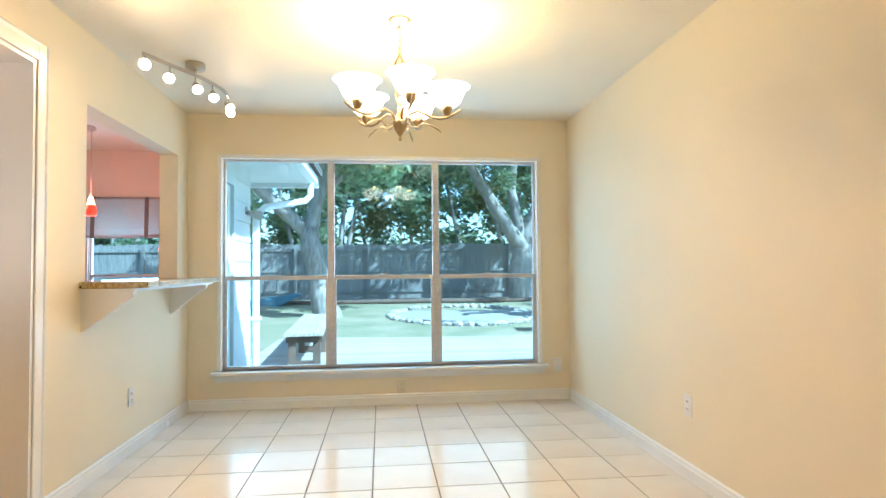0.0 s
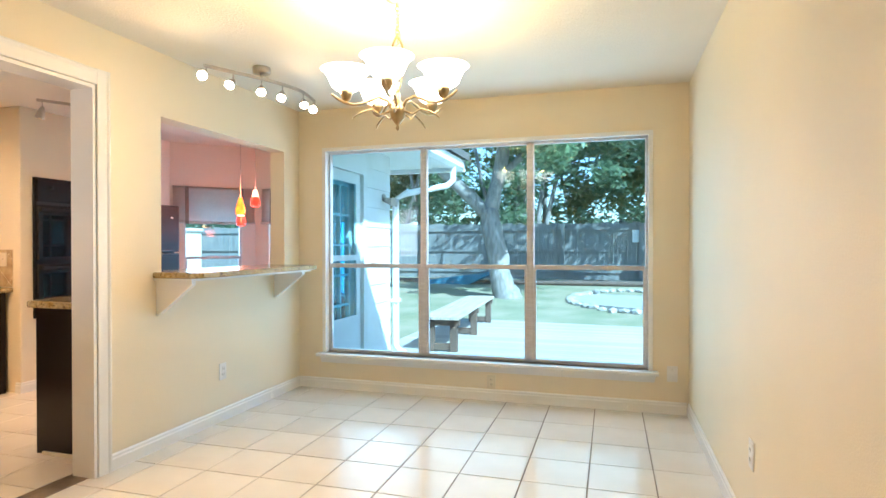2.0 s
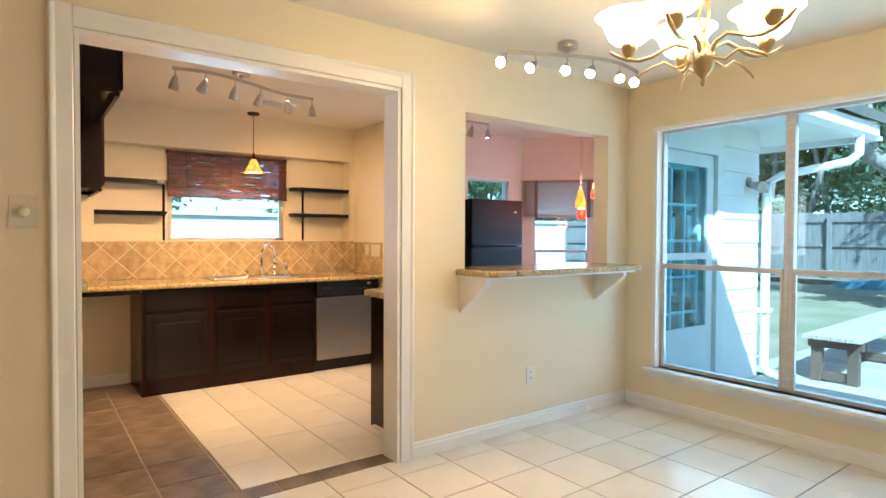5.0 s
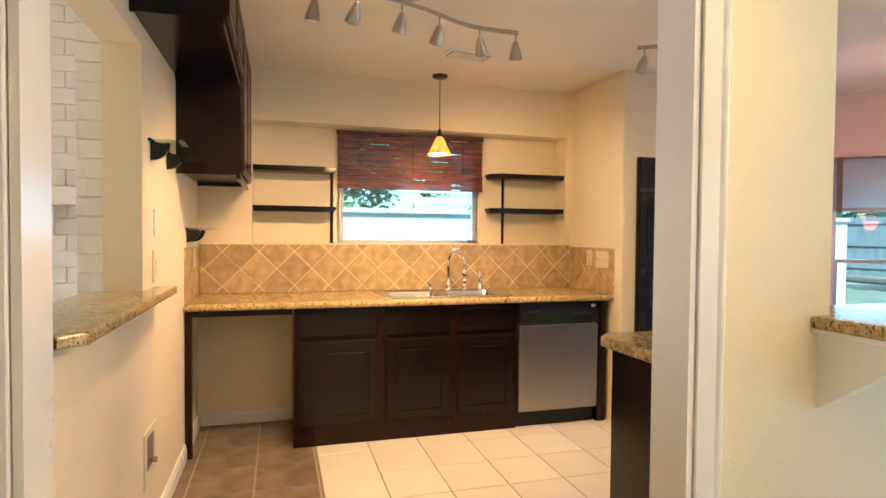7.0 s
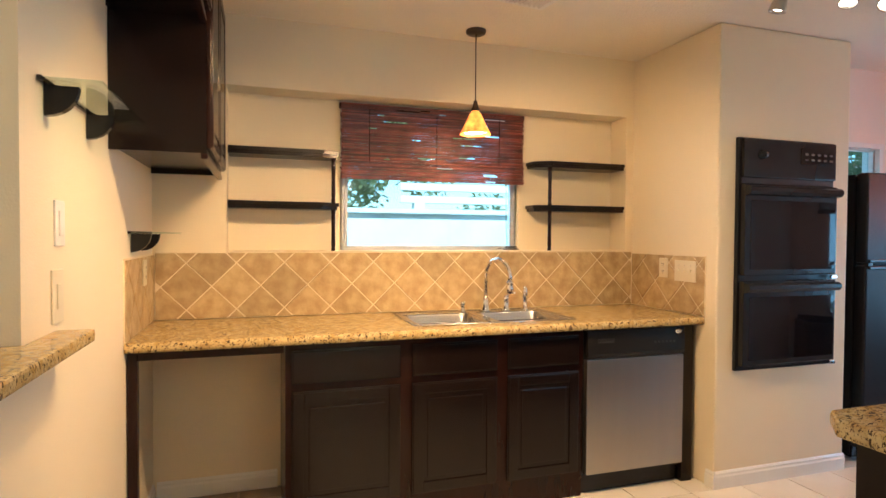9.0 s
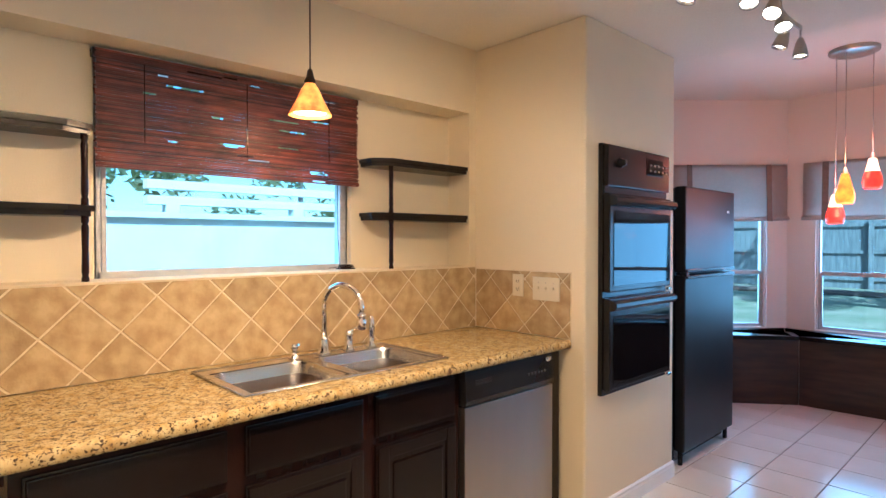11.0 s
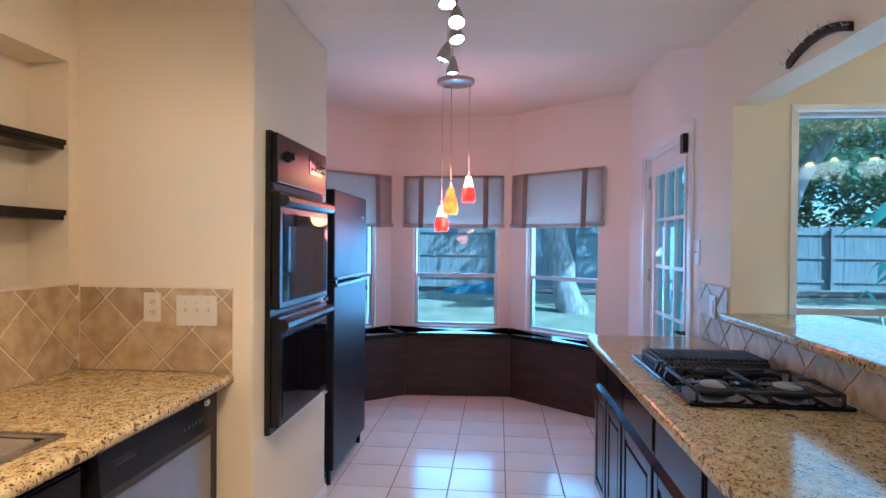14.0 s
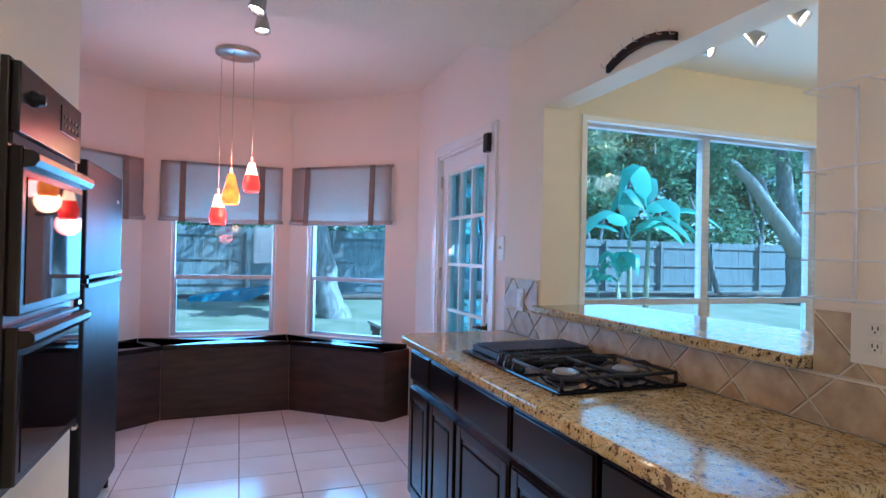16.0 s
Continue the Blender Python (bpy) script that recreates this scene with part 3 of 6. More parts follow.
def dishwasher():
    t = thing("dishwasher", "stainless steel dishwasher with a black control panel", "dishwasher")
    y0, y1 = 3.290, 3.892
    part("body", box(B(), SINKX + 0.02, y0, 0.09, CF - 0.005, y1, 0.855), M_BLACK, t)
    bm = B()
    box(bm, CF - 0.003, y0 + 0.003, 0.115, CF + 0.030, y1 - 0.003, 0.705, 0.004)
    part("door", bm, M_STEEL, t, "brushed stainless door")
    bm = B()
    prism(bm, [(CF - 0.003, 0.712), (CF + 0.034, 0.712), (CF + 0.040, 0.735), (CF + 0.030, 0.855), (CF - 0.003, 0.855)], "y", y0 + 0.003, y1 - 0.003)
    p = part("control_panel", bm, M_BLACK, t, "black control panel")
    for k in range(5):
        part("vent_slot", box(B(), CF + 0.031, y0 + 0.07 + k * 0.013, 0.795, CF + 0.0355, y0 + 0.15 + k * 0.013, 0.797 + 0.0001 * k) if k == 0 else box(B(), CF + 0.031, y0 + 0.06, 0.785 + k * 0.006, CF + 0.0355, y0 + 0.16, 0.787 + k * 0.006), M_DARKSLOT, p)
    for k in range(6):
        part("button", box(B(), CF + 0.030, y1 - 0.20 + k * 0.024, 0.775, CF + 0.0385, y1 - 0.186 + k * 0.024, 0.787, 0.001), M_DARKSLOT, p)
    bm = lathe(B(), [(0.0, 0), (0.012, 0), (0.012, 0.005), (0, 0.005)], seg=16)
    bmesh.ops.transform(bm, matrix=pose(CF + 0.033, y1 - 0.045, 0.832, 0, 85, 0) @ Matrix.Diagonal((1, 1.7, 1, 1)), verts=bm.verts)
    part("badge", bm, M_CHROME, p, "oval chrome badge")
    part("toe_kick", box(B(), CF - 0.05, y0, 0, CF - 0.03, y1, 0.10), M_BLACK, t)


dishwasher()


# sink counter: four strips round the sink's cut-out
SX0, SX1, SY0, SY1 = -3.985, -3.535, 2.40, 3.26
bm = B()
outer = [(SINKX + 0.002, KLEFT + 0.003), (-3.452, KLEFT + 0.003), (-3.452, 3.992), (SINKX + 0.002, 3.992)]
inner = [(SX0 + 0.012, SY0 + 0.012), (SX1 - 0.012, SY0 + 0.012), (SX1 - 0.012, SY1 - 0.012), (SX0 + 0.012, SY1 - 0.012)]
front = [(0.0, 0.864), (0.012, 0.866), (0.018, 0.876), (0.018, 0.890), (0.012, 0.900), (0.0, 0.905)]
lev = {}
for key, z in (("lo", 0.864), ("hi", 0.905)):
    lev[key] = [[bm.verts.new((x, y, z)) for x, y in ring] for ring in (outer, inner)]
for k in range(4):
    n = (k + 1) % 4
    bm.faces.new((lev["hi"][0][k], lev["hi"][0][n], lev["hi"][1][n], lev["hi"][1][k]))
    bm.faces.new((lev["lo"][0][n], lev["lo"][0][k], lev["lo"][1][k], lev["lo"][1][n]))
    bm.faces.new((lev["lo"][1][k], lev["hi"][1][k], lev["hi"][1][n], lev["lo"][1][n]))
    if k != 1:
        bm.faces.new((lev["lo"][0][k], lev["lo"][0][n], lev["hi"][0][n], lev["hi"][0][k]))
prev = None
for d, z in front:
    row = [bm.verts.new((-3.452 + d, y, z)) for y in (KLEFT + 0.003, 3.992)]
    if prev:
        f = bm.faces.new((prev[0], prev[1], row[1], row[0]))
        f.smooth = True
    prev = row
bmesh.ops.remove_doubles(bm, verts=bm.verts, dist=0.0002)
bmesh.ops.recalc_face_normals(bm, faces=bm.faces)
solid("sink_countertop", bm, M_GRANITE, "speckled gold and brown granite countertop with a rounded edge", "countertop")


def bowl(bm, x0, x1, y0, y1, top, deep, lean=0.02, r=0.06):
    """A round-cornered basin, open above."""
    rings = []
    for z, ins in ((top, 0), (top - 0.012, 0.006), (top - deep + 0.04, lean), (top - deep + 0.012, lean + 0.012), (top - deep, lean + 0.04)):
        ring = []
        for cx, cy, a in ((x1, y1, 0), (x0, y1, 90), (x0, y0, 180), (x1, y0, 270)):
            for k in range(5):
                ang = radians(a + k * 22.5)
                rr = max(r - ins * 0.3, 0.01)
                px = cx - math.copysign(ins + rr, cx - (x0 + x1) / 2) + rr * math.cos(ang)
                py = cy - math.copysign(ins + rr, cy - (y0 + y1) / 2) + rr * math.sin(ang)
                ring.append(bm.verts.new((px, py, z)))
        rings.append(ring)
    for a, b in zip(rings, rings[1:]):
        for k in range(20):
            f = bm.faces.new((a[k], b[k], b[(k + 1) % 20], a[(k + 1) % 20]))
            f.smooth = True
    bm.faces.new(rings[-1][::-1])
    return rings[0]


def kitchen_sink():
    t = thing("kitchen_sink", "double-bowl stainless steel sink set into the granite", "sink")
    top = 0.912
    mid = 2.83
    for y0, y1 in ((SY0 + 0.03, mid - 0.02), (mid + 0.02, SY1 - 0.03)):
        bm = B()
        bowl(bm, SX0 + 0.075, SX1 - 0.025, y0, y1, top - 0.004, 0.17)
        part("bowl", bm, M_SINK, t)
    bm = B()
    for a in ((SX0, SY0, SX0 + 0.078, SY1), (SX1 - 0.028, SY0, SX1, SY1), (SX0 + 0.078, SY0, SX1 - 0.028, SY0 + 0.033), (SX0 + 0.078, SY1 - 0.033, SX1 - 0.028, SY1), (SX0 + 0.078, mid - 0.023, SX1 - 0.028, mid + 0.023)):
        box(bm, a[0], a[1], 0.9065, a[2], a[3], top - 0.002)
    part("rim", bm, M_SINK, t)
    bm = B()
    tube(bm, [(SX0, SY0, top - 0.003), (SX1, SY0, top - 0.003), (SX1, SY1, top - 0.003), (SX0, SY1, top - 0.003), (SX0, SY0, top - 0.003)], 0.005, 6)
    part("rim_edge", bm, M_SINK, t)
    for y in ((SY0 + mid) / 2, (SY1 + mid) / 2):
        part("drain", lathe(B(), [(0.0, 0.002), (0.02, 0.002), (0.035, 0.006), (0.042, 0.004)], ((SX0 + SX1) / 2, y, top - 0.174)), M_CHROME, t)


def faucet():
    x, y = SX0 + 0.035, 2.93
    t = thing("faucet", "chrome gooseneck faucet with side lever, sprayer and soap pump", "faucet", at=(x, y, 0.910))
    t.scale = (1.2, 1.2, 1.2)
    part("base", lathe(B(), [(0.026, 0), (0.026, 0.006), (0.019, 0.014), (0.016, 0.05), (0.0125, 0.062)], close=True), M_CHROME, t)
    pts = [(0, 0, 0.06), (0, 0, 0.17)] + [(0.075 * (1 - math.cos(a)), 0.028 * (1 - math.cos(a)), 0.17 + 0.075 * math.sin(a)) for a in (k * math.pi / 12 for k in range(1, 13))] + [(0.15, 0.056, 0.145)]
    part("spout", tube(B(), pts, 0.0105, 12), M_CHROME, t)
    part("spray_head", lathe(B(), [(0.012, 0.0), (0.017, 0.004), (0.018, 0.03), (0.013, 0.04), (0.016, 0.045), (0.015, 0.055)], (0.15, 0.056, 0.095), close=True), M_CHROME, t)
    bm = lathe(B(), [(0.022, 0), (0.022, 0.005), (0.015, 0.012), (0.014, 0.05), (0.017, 0.06), (0.010, 0.072)], (0.0, 0.105, 0), close=True)
    tube(bm, [(0, 0.105, 0.066), (0.03, 0.115, 0.085), (0.062, 0.122, 0.088)], [0.007, 0.006, 0.004], 8)
    part("lever", bm, M_CHROME, t)
    bm = lathe(B(), [(0.020, 0), (0.020, 0.005), (0.013, 0.012), (0.011, 0.045), (0.015, 0.06), (0.013, 0.10), (0.008, 0.115)], (0, 0.205, 0), close=True)
    part("side_sprayer", bm, M_CHROME, t)
    bm = lathe(B(), [(0.018, 0), (0.018, 0.005), (0.010, 0.010), (0.009, 0.03), (0.014, 0.034), (0.014, 0.046), (0.006, 0.05)], (0, -0.115, 0), close=True)
    tube(bm, [(0, -0.115, 0.045), (0.03, -0.115, 0.05)], 0.004, 6)
    part("soap_pump", bm, M_CHROME, t)


kitchen_sink()
faucet()


# ---- niche: shelves, blind ----
def corner_shelves(y0, y1, post_y, levels, tip):
    """Two dark shelf boards on turned posts in the niche; tip is the end that is cut at a slant."""
    t = thing("niche_shelf", "dark-stained corner shelf of two boards on a turned post", "shelf")
    for z in levels:
        a, b = (y0, y1) if tip > 0 else (y1, y0)
        s = 1 if tip > 0 else -1
        bm = prism(B(), [(NICHEX, a), (NICHEX + 0.155, a), (NICHEX + 0.155, b - s * 0.09), (NICHEX + 0.10, b), (NICHEX, b)], "z", z, z + 0.018)
        prism(bm, [(NICHEX, a), (NICHEX + 0.165, a), (NICHEX + 0.165, b - s * 0.08), (NICHEX + 0.105, b + s * 0.01), (NICHEX, b + s * 0.01)], "z", z + 0.018, z + 0.038)
        part("shelf_board", bm, M_ESP, t)
    zs = [1.241] + [z for z in levels]
    for lo, hi in zip(zs, levels):
        top = hi
        bot = lo if lo < 1.25 else lo + 0.038
        h = top - bot
        prof = [(0.012, 0), (0.012, 0.02), (0.009, 0.026), (0.012, 0.04), (0.0105, h * 0.5), (0.012, h - 0.04), (0.009, h - 0.026), (0.012, h - 0.02), (0.012, h)]
        part("post", lathe(B(), prof, (NICHEX + 0.135, post_y, bot), 12, True), M_WOODRED, t)


corner_shelves(1.555, 2.12, 2.095, (1.473, 1.755), 1)
corner_shelves(3.33, 3.94, 3.42, (1.49, 1.76), -1)


def bamboo_blind():
    t = thing("woven_blind", "red-brown woven bamboo blind, half raised over the sink window", "blind")
    y0, y1, top, bot = 2.14, 3.285, 2.085, 1.655
    x = NICHEX + 0.045
    part("headrail", box(B(), NICHEX + 0.005, y0, top - 0.03, x, y1, top, 0.002), M_WOODRED, t)
    random.seed(5)
    n = 62
    for k in range(n):
        z = top - 0.002 - (top - bot) * k / n
        j = random.uniform(-0.006, 0.006)
        fold = 0.012 * max(0, (k - n * 0.62) / n) * 2.5
        a, b = y0 + random.uniform(0, 0.012), y1 - random.uniform(0, 0.012)
        gap = random.random() < 0.30
        spans = [(a, b)]
        if gap:
            g = random.uniform(a + 0.1, b - 0.25)
            spans = [(a, g), (g + random.uniform(0.03, 0.15), b)]
        bm = B()
        for p, q in spans:
            box(bm, x - 0.003 + fold + j * 0.3, p, z - 0.0062, x + 0.001 + fold + j * 0.3, q, z)
        part("slat", bm, M_BLIND, t)
    for y in (y0 + 0.17, (y0 + y1) / 2, y1 - 0.17):
        part("cord", box(B(), x + 0.002, y - 0.0015, bot - 0.005, x + 0.0042, y + 0.0015, top - 0.03), M_WOODRED, t)
    bm = B()
    tube(bm, [(x - 0.01, 3.17, bot), (x - 0.01, 3.172, 1.40), (x + 0.01, 3.17, 1.262), (x + 0.02, 3.10, 1.258)], 0.0018, 5)
    for k in range(3):
        tube(bm, [(x + 0.03 + 0.035 * math.cos(a), 3.19 + (0.05 - 0.008 * k) * math.sin(a), 1.254 + 0.008 * k) for a in (i * math.tau / 12 for i in range(13))], 0.0025, 5)
    part("pull_cord", bm, M_WOODRED, t)


bamboo_blind()


# ---- oven and refrigerator ----
def wall_oven():
    t = thing("wall_oven", "black double wall oven with glass doors set into the wall", "oven")
    y0, y1, z0, z1 = 4.110, 4.785, 0.625, 1.865
    x = BLOCKX
    part("trim_frame", box(B(), x - 0.02, y0, z0, x + 0.022, y1, z1, 0.004), M_BLACK, t)
    p = part("control_panel", box(B(), x + 0.022, y0 + 0.012, 1.655, x + 0.045, y1 - 0.012, z1 - 0.008, 0.005), M_BLACK, t)
    part("knob", (lambda bm: (bmesh.ops.transform(bm, matrix=pose(x + 0.045, y0 + 0.13, 1.775, 0, 90, 0), verts=bm.verts), bm)[1])(lathe(B(), [(0.026, 0), (0.024, 0.012), (0.018, 0.014), (0.016, 0.03), (0, 0.03)], seg=20)), M_BLACK, p)
    part("display", box(B(), x + 0.043, y0 + 0.40, 1.735, x + 0.0475, y1 - 0.09, 1.825, 0.001), M_BLACKGLASS, p)
    for r in range(2):
        for k in range(5):
            part("button", box(B(), x + 0.046, y0 + 0.43 + k * 0.045, 1.755 + r * 0.03, x + 0.0495, y0 + 0.452 + k * 0.045, 1.766 + r * 0.03), material("button_print", (0.10, 0.09, 0.07), 0.5) if (r, k) == (0, 0) else bpy.data.materials["button_print"], p)
    part("vent_strip", box(B(), x + 0.018, y0 + 0.015, 1.625, x + 0.030, y1 - 0.015, 1.652), M_DARKSLOT, t)
    for lo, hi in ((1.135, 1.618), (0.655, 1.105)):
        d = part("oven_door", box(B(), x + 0.022, y0 + 0.012, lo, x + 0.056, y1 - 0.012, hi, 0.006), M_BLACK, t)
        part("door_glass", box(B(), x + 0.0555, y0 + 0.05, lo + 0.03, x + 0.0585, y1 - 0.03, hi - 0.085, 0.001), M_BLACKGLASS, d, "black mirror-like glass")
        bm = B()
        prism(bm, [(x + 0.056, hi - 0.062), (x + 0.085, hi - 0.056), (x + 0.096, hi - 0.040), (x + 0.094, hi - 0.022), (x + 0.080, hi - 0.012), (x + 0.056, hi - 0.010)], "y", y0 + 0.014, y1 - 0.014)
        part("door_handle", bm, M_BLACK, d)
        part("latch", box(B(), x + 0.045, y1 - 0.045, lo - 0.022, x + 0.060, y1 - 0.006, lo - 0.006, 0.002), M_CHROME, d)


def refrigerator():
    t = thing("refrigerator", "black top-freezer refrigerator with a textured finish", "refrigerator")
    y0, y1, top, fx = 5.08, 5.87, 1.715, -3.36
    part("body", box(B(), -4.20, y0, 0.03, fx - 0.075, y1, top, 0.006), M_FRIDGE, t)
    for lo, hi in ((1.19, top + 0.006), (0.09, 1.175)):
        d = part("door", box(B(), fx - 0.068, y0 + 0.002, lo, fx, y1 - 0.002, hi, 0.012), M_FRIDGE, t)
        e = lo if lo > 1 else hi
        s = 1 if lo > 1 else -1
        part("door_handle", box(B(), fx - 0.01, y0 + 0.02, e + s * 0.004, fx + 0.012, y1 - 0.02, e + s * 0.022, 0.003), M_BLACK, d)
    part("hinge", box(B(), fx - 0.06, y0 + 0.01, 1.172, fx + 0.006, y0 + 0.05, 1.194, 0.003), M_BLACK, t)
    part("badge", box(B(), fx, y1 - 0.14, 1.575, fx + 0.003, y1 - 0.10, 1.592, 0.001), M_WHITEPLATE, t)
    part("kick_grille", box(B(), fx - 0.11, y0 + 0.01, 0.02, fx - 0.07, y1 - 0.01, 0.09), M_BLACK, t)
    for y in (y0 + 0.04, y1 - 0.04):
        for x in (fx - 0.04, -4.10):
            part("foot", rod(B(), (x, y, 0), (x, y, 0.09 if x > -4 else 0.035), 0.015), M_BLACK, t)


wall_oven()
refrigerator()


# ---- peninsula ----
IX, IY0, IY1 = -1.90, 3.00, 5.00
t = thing("peninsula_end_panel", "espresso-stained end panel of the peninsula", "cabinet panel")
part("panel", box(B(), IX + 0.02, IY0 - 0.02, 0.0, PX0 - 0.004, IY0, 0.884, 0.002), M_ESP, t)
part("shoe_moulding", box(B(), IX + 0.08, IY0 - 0.036, 0, PX0 - 0.004, IY0 - 0.021, 0.02, 0.004), M_PLATE, t, "pale shoe moulding")
ys = [IY1, 4.68, 4.34, 3.86, 3.39, IY0 + 0.002]
for b, a in zip(ys, ys[1:]):
    t = thing("base_cabinet", "espresso-stained base cabinet under the cooktop counter", "cabinet", group="peninsula base cabinets")
    part("body", box(B(), IX + 0.02, a, 0.10, PX0 - 0.004, b, 0.884), M_ESP, t)
    part("plinth", box(B(), IX + 0.09, a, 0, PX0 - 0.004, b, 0.10), M_ESP, t)
    raised_panel(t, M_ESP, "x", IX + 0.02, a + 0.012, b - 0.012, 0.135, 0.672, -1, 0.05)
    part("drawer_front", slab_front(B(), "x", IX + 0.02, a + 0.012, b - 0.012, 0.702, 0.855, -1), M_ESP, t)
bm = B()
outline = [(PX0 - 0.002, 2.935), (-1.895, 2.935), (-1.955, 2.995), (-1.955, 4.96), (-1.92, 5.01), (PX0 - 0.002, 5.03)]
prism(bm, outline, "z", 0.888, 0.930)
bmesh.ops.bevel(bm, geom=list(bm.edges), offset=0.012, segments=3, affect="EDGES", profile=0.6)
solid("peninsula_countertop", bm, M_GRANITE, "polished gold-brown granite countertop with a rounded edge", "countertop")


def cooktop():
    t = thing("gas_cooktop", "black gas cooktop with a ribbed grill and two burners", "cooktop", at=(-1.615, 4.03, 0.930))
    hx, hy = 0.235, 0.375
    part("tray", box(B(), -hx, -hy, 0, hx, hy, 0.014, 0.006), M_BLACKGLASS, t)
    g = part("grill_frame", box(B(), -hx + 0.035, 0.11, 0.014, hx - 0.02, hy - 0.025, 0.040, 0.006), M_IRON, t)
    for k in range(22):
        x = -hx + 0.05 + k * 0.0185
        part("grill_rib", box(B(), x, 0.125, 0.040, x + 0.009, hy - 0.04, 0.050, 0.002), M_IRON, g)
    v = part("vent_grille", box(B(), -hx + 0.13, 0.0, 0.014, hx - 0.03, 0.10, 0.028, 0.003), M_IRON, t)
    for k in range(14):
        part("vent_rib", box(B(), -hx + 0.14 + k * 0.0215, 0.006, 0.028, -hx + 0.151 + k * 0.0215, 0.094, 0.034, 0.001), M_IRON, v)
    for k, (x, y) in enumerate(((-0.195, 0.02), (-0.195, 0.075), (-0.140, 0.05), (-0.195, -0.045))):
        bm = lathe(B(), [(0.024, 0), (0.022, 0.012), (0.017, 0.016), (0.015, 0.03), (0.0, 0.032)], (x, y, 0.014), 16)
        box(bm, x - 0.003, y - 0.016, 0.044, x + 0.003, y + 0.016, 0.050, 0.001)
        part("knob", bm, M_BLACK, t)
    for cx in (-0.11, 0.12):
        cy = -0.215
        part("burner_ring", lathe(B(), [(0.062, 0), (0.062, 0.006), (0.05, 0.010), (0.045, 0.016)], (cx, cy, 0.014), 24, True), M_IRON, t)
        part("burner_cap", lathe(B(), [(0.042, 0), (0.042, 0.006), (0.036, 0.010), (0.0, 0.011)], (cx, cy, 0.031), 24), M_STEEL, t, "pale grey burner cap")
    bm = B()
    for a, b in (((-hx + 0.03, -hy + 0.03), (hx - 0.02, -hy + 0.03)), ((hx - 0.02, -hy + 0.03), (hx - 0.02, -0.03)), ((hx - 0.02, -0.03), (-hx + 0.03, -0.03)), ((-hx + 0.03, -0.03), (-hx + 0.03, -hy + 0.03)), ((0.005, -hy + 0.03), (0.005, -0.03))):
        rod(bm, (*a, 0.042), (*b, 0.042), 0.006, seg=8)
    for cx in (-0.11, 0.12):
        for dx, dy in ((0.1, 0), (-0.1, 0), (0, 0.16), (0, -0.14)):
            tube(bm, [(cx + dx, -0.215 + dy, 0.044), (cx + dx * 0.75, -0.215 + dy * 0.75, 0.056), (cx + dx * 0.32, -0.215 + dy * 0.32, 0.056)], 0.005, 6)
    for x in (-hx + 0.03, 0.005, hx - 0.02):
        for y in (-hy + 0.03, -0.03):
            rod(bm, (x, y, 0.013), (x, y, 0.042), 0.006, seg=8)
    part("pan_grate", bm, M_IRON, t)


cooktop()

# serving bar through the hatch
bm = B()
prism(bm, [(PX0 - 0.05, 3.267), (PX1 + 0.002, 3.267), (PX1 + 0.002, 3.19), (-0.93, 3.19), (-0.875, 3.24), (-0.875, 4.61), (-0.93, 4.67), (PX1 + 0.002, 4.67), (PX1 + 0.002, 4.658), (PX0 - 0.05, 4.658)], "z", 1.062, 1.098)
bmesh.ops.bevel(bm, geom=list(bm.edges), offset=0.009, segments=2, affect="EDGES", profile=0.6)
solid("serving_bar", bm, M_GRANITE, "speckled granite serving bar through the wall hatch", "bar top")
for y in (3.22, 4.50):
    bm = prism(B(), [(PX1, 0.83), (PX1 + 0.012, 0.83), (-0.945, 1.022), (-0.945, 1.045), (PX1, 1.045)], "y", y, y + 0.035)
    tagged(new("bar_bracket", mesh_of("bar_bracket", bm, M_TRIM)), "white triangular wooden bracket under the bar", "bracket", "bar brackets")
t = thing("bar_apron", "white board under the serving bar", "trim board")
part("board", box(B(), PX1, 3.20, 1.045, -0.93, 4.62, 1.061, 0.003), M_TRIM, t)
# granite-topped hatch on the kitchen's south side
bm = B()
prism(bm, [(-2.66, KLEFT + 0.002), (-2.66, 1.30), (-1.45, 1.30), (-1.40, 1.25), (-1.40, KLEFT + 0.002), (-1.422, KLEFT + 0.002), (-1.422, KLEFT - 0.20), (-2.448, KLEFT - 0.20), (-2.448, KLEFT + 0.002)], "z", 1.052, 1.085)
bmesh.ops.bevel(bm, geom=list(bm.edges), offset=0.008, segments=2, affect="EDGES", profile=0.6)
solid("hatch_ledge", bm, M_GRANITE, "speckled granite ledge of the kitchen's south hatch", "bar top")

# ---- upper cabinets, glass shelves ----
def upper_cabinet(x0, x1, z0, z1, doors, label):
    t = thing("upper_cabinet", label, "cabinet", group="upper cabinets")
    y1 = KLEFT + 0.32
    bm = B()
    box(bm, x0, KLEFT + 0.002, z0 + 0.02, x1, y1 - 0.02, z1)
    box(bm, x0, y1 - 0.02, z0, x1, y1, z1)
    box(bm, x0, KLEFT + 0.002, z0, x0 + 0.018, y1 - 0.02, z0 + 0.02)
    box(bm, x1 - 0.018, KLEFT + 0.002, z0, x1, y1 - 0.02, z0 + 0.02)
    part("body", bm, M_ESP, t)
    w = (x1 - x0) / doors
    for k in range(doors):
        raised_panel(t, M_WOODRED, "y", y1, x0 + k * w + 0.012, x0 + (k + 1) * w - 0.012, z0 + 0.02, z1 - 0.03, 1)
    part("light_rail", box(B(), x0, y1 - 0.02, z0 - 0.02, x1, y1 + 0.004, z0, 0.004), M_WOODRED, t)


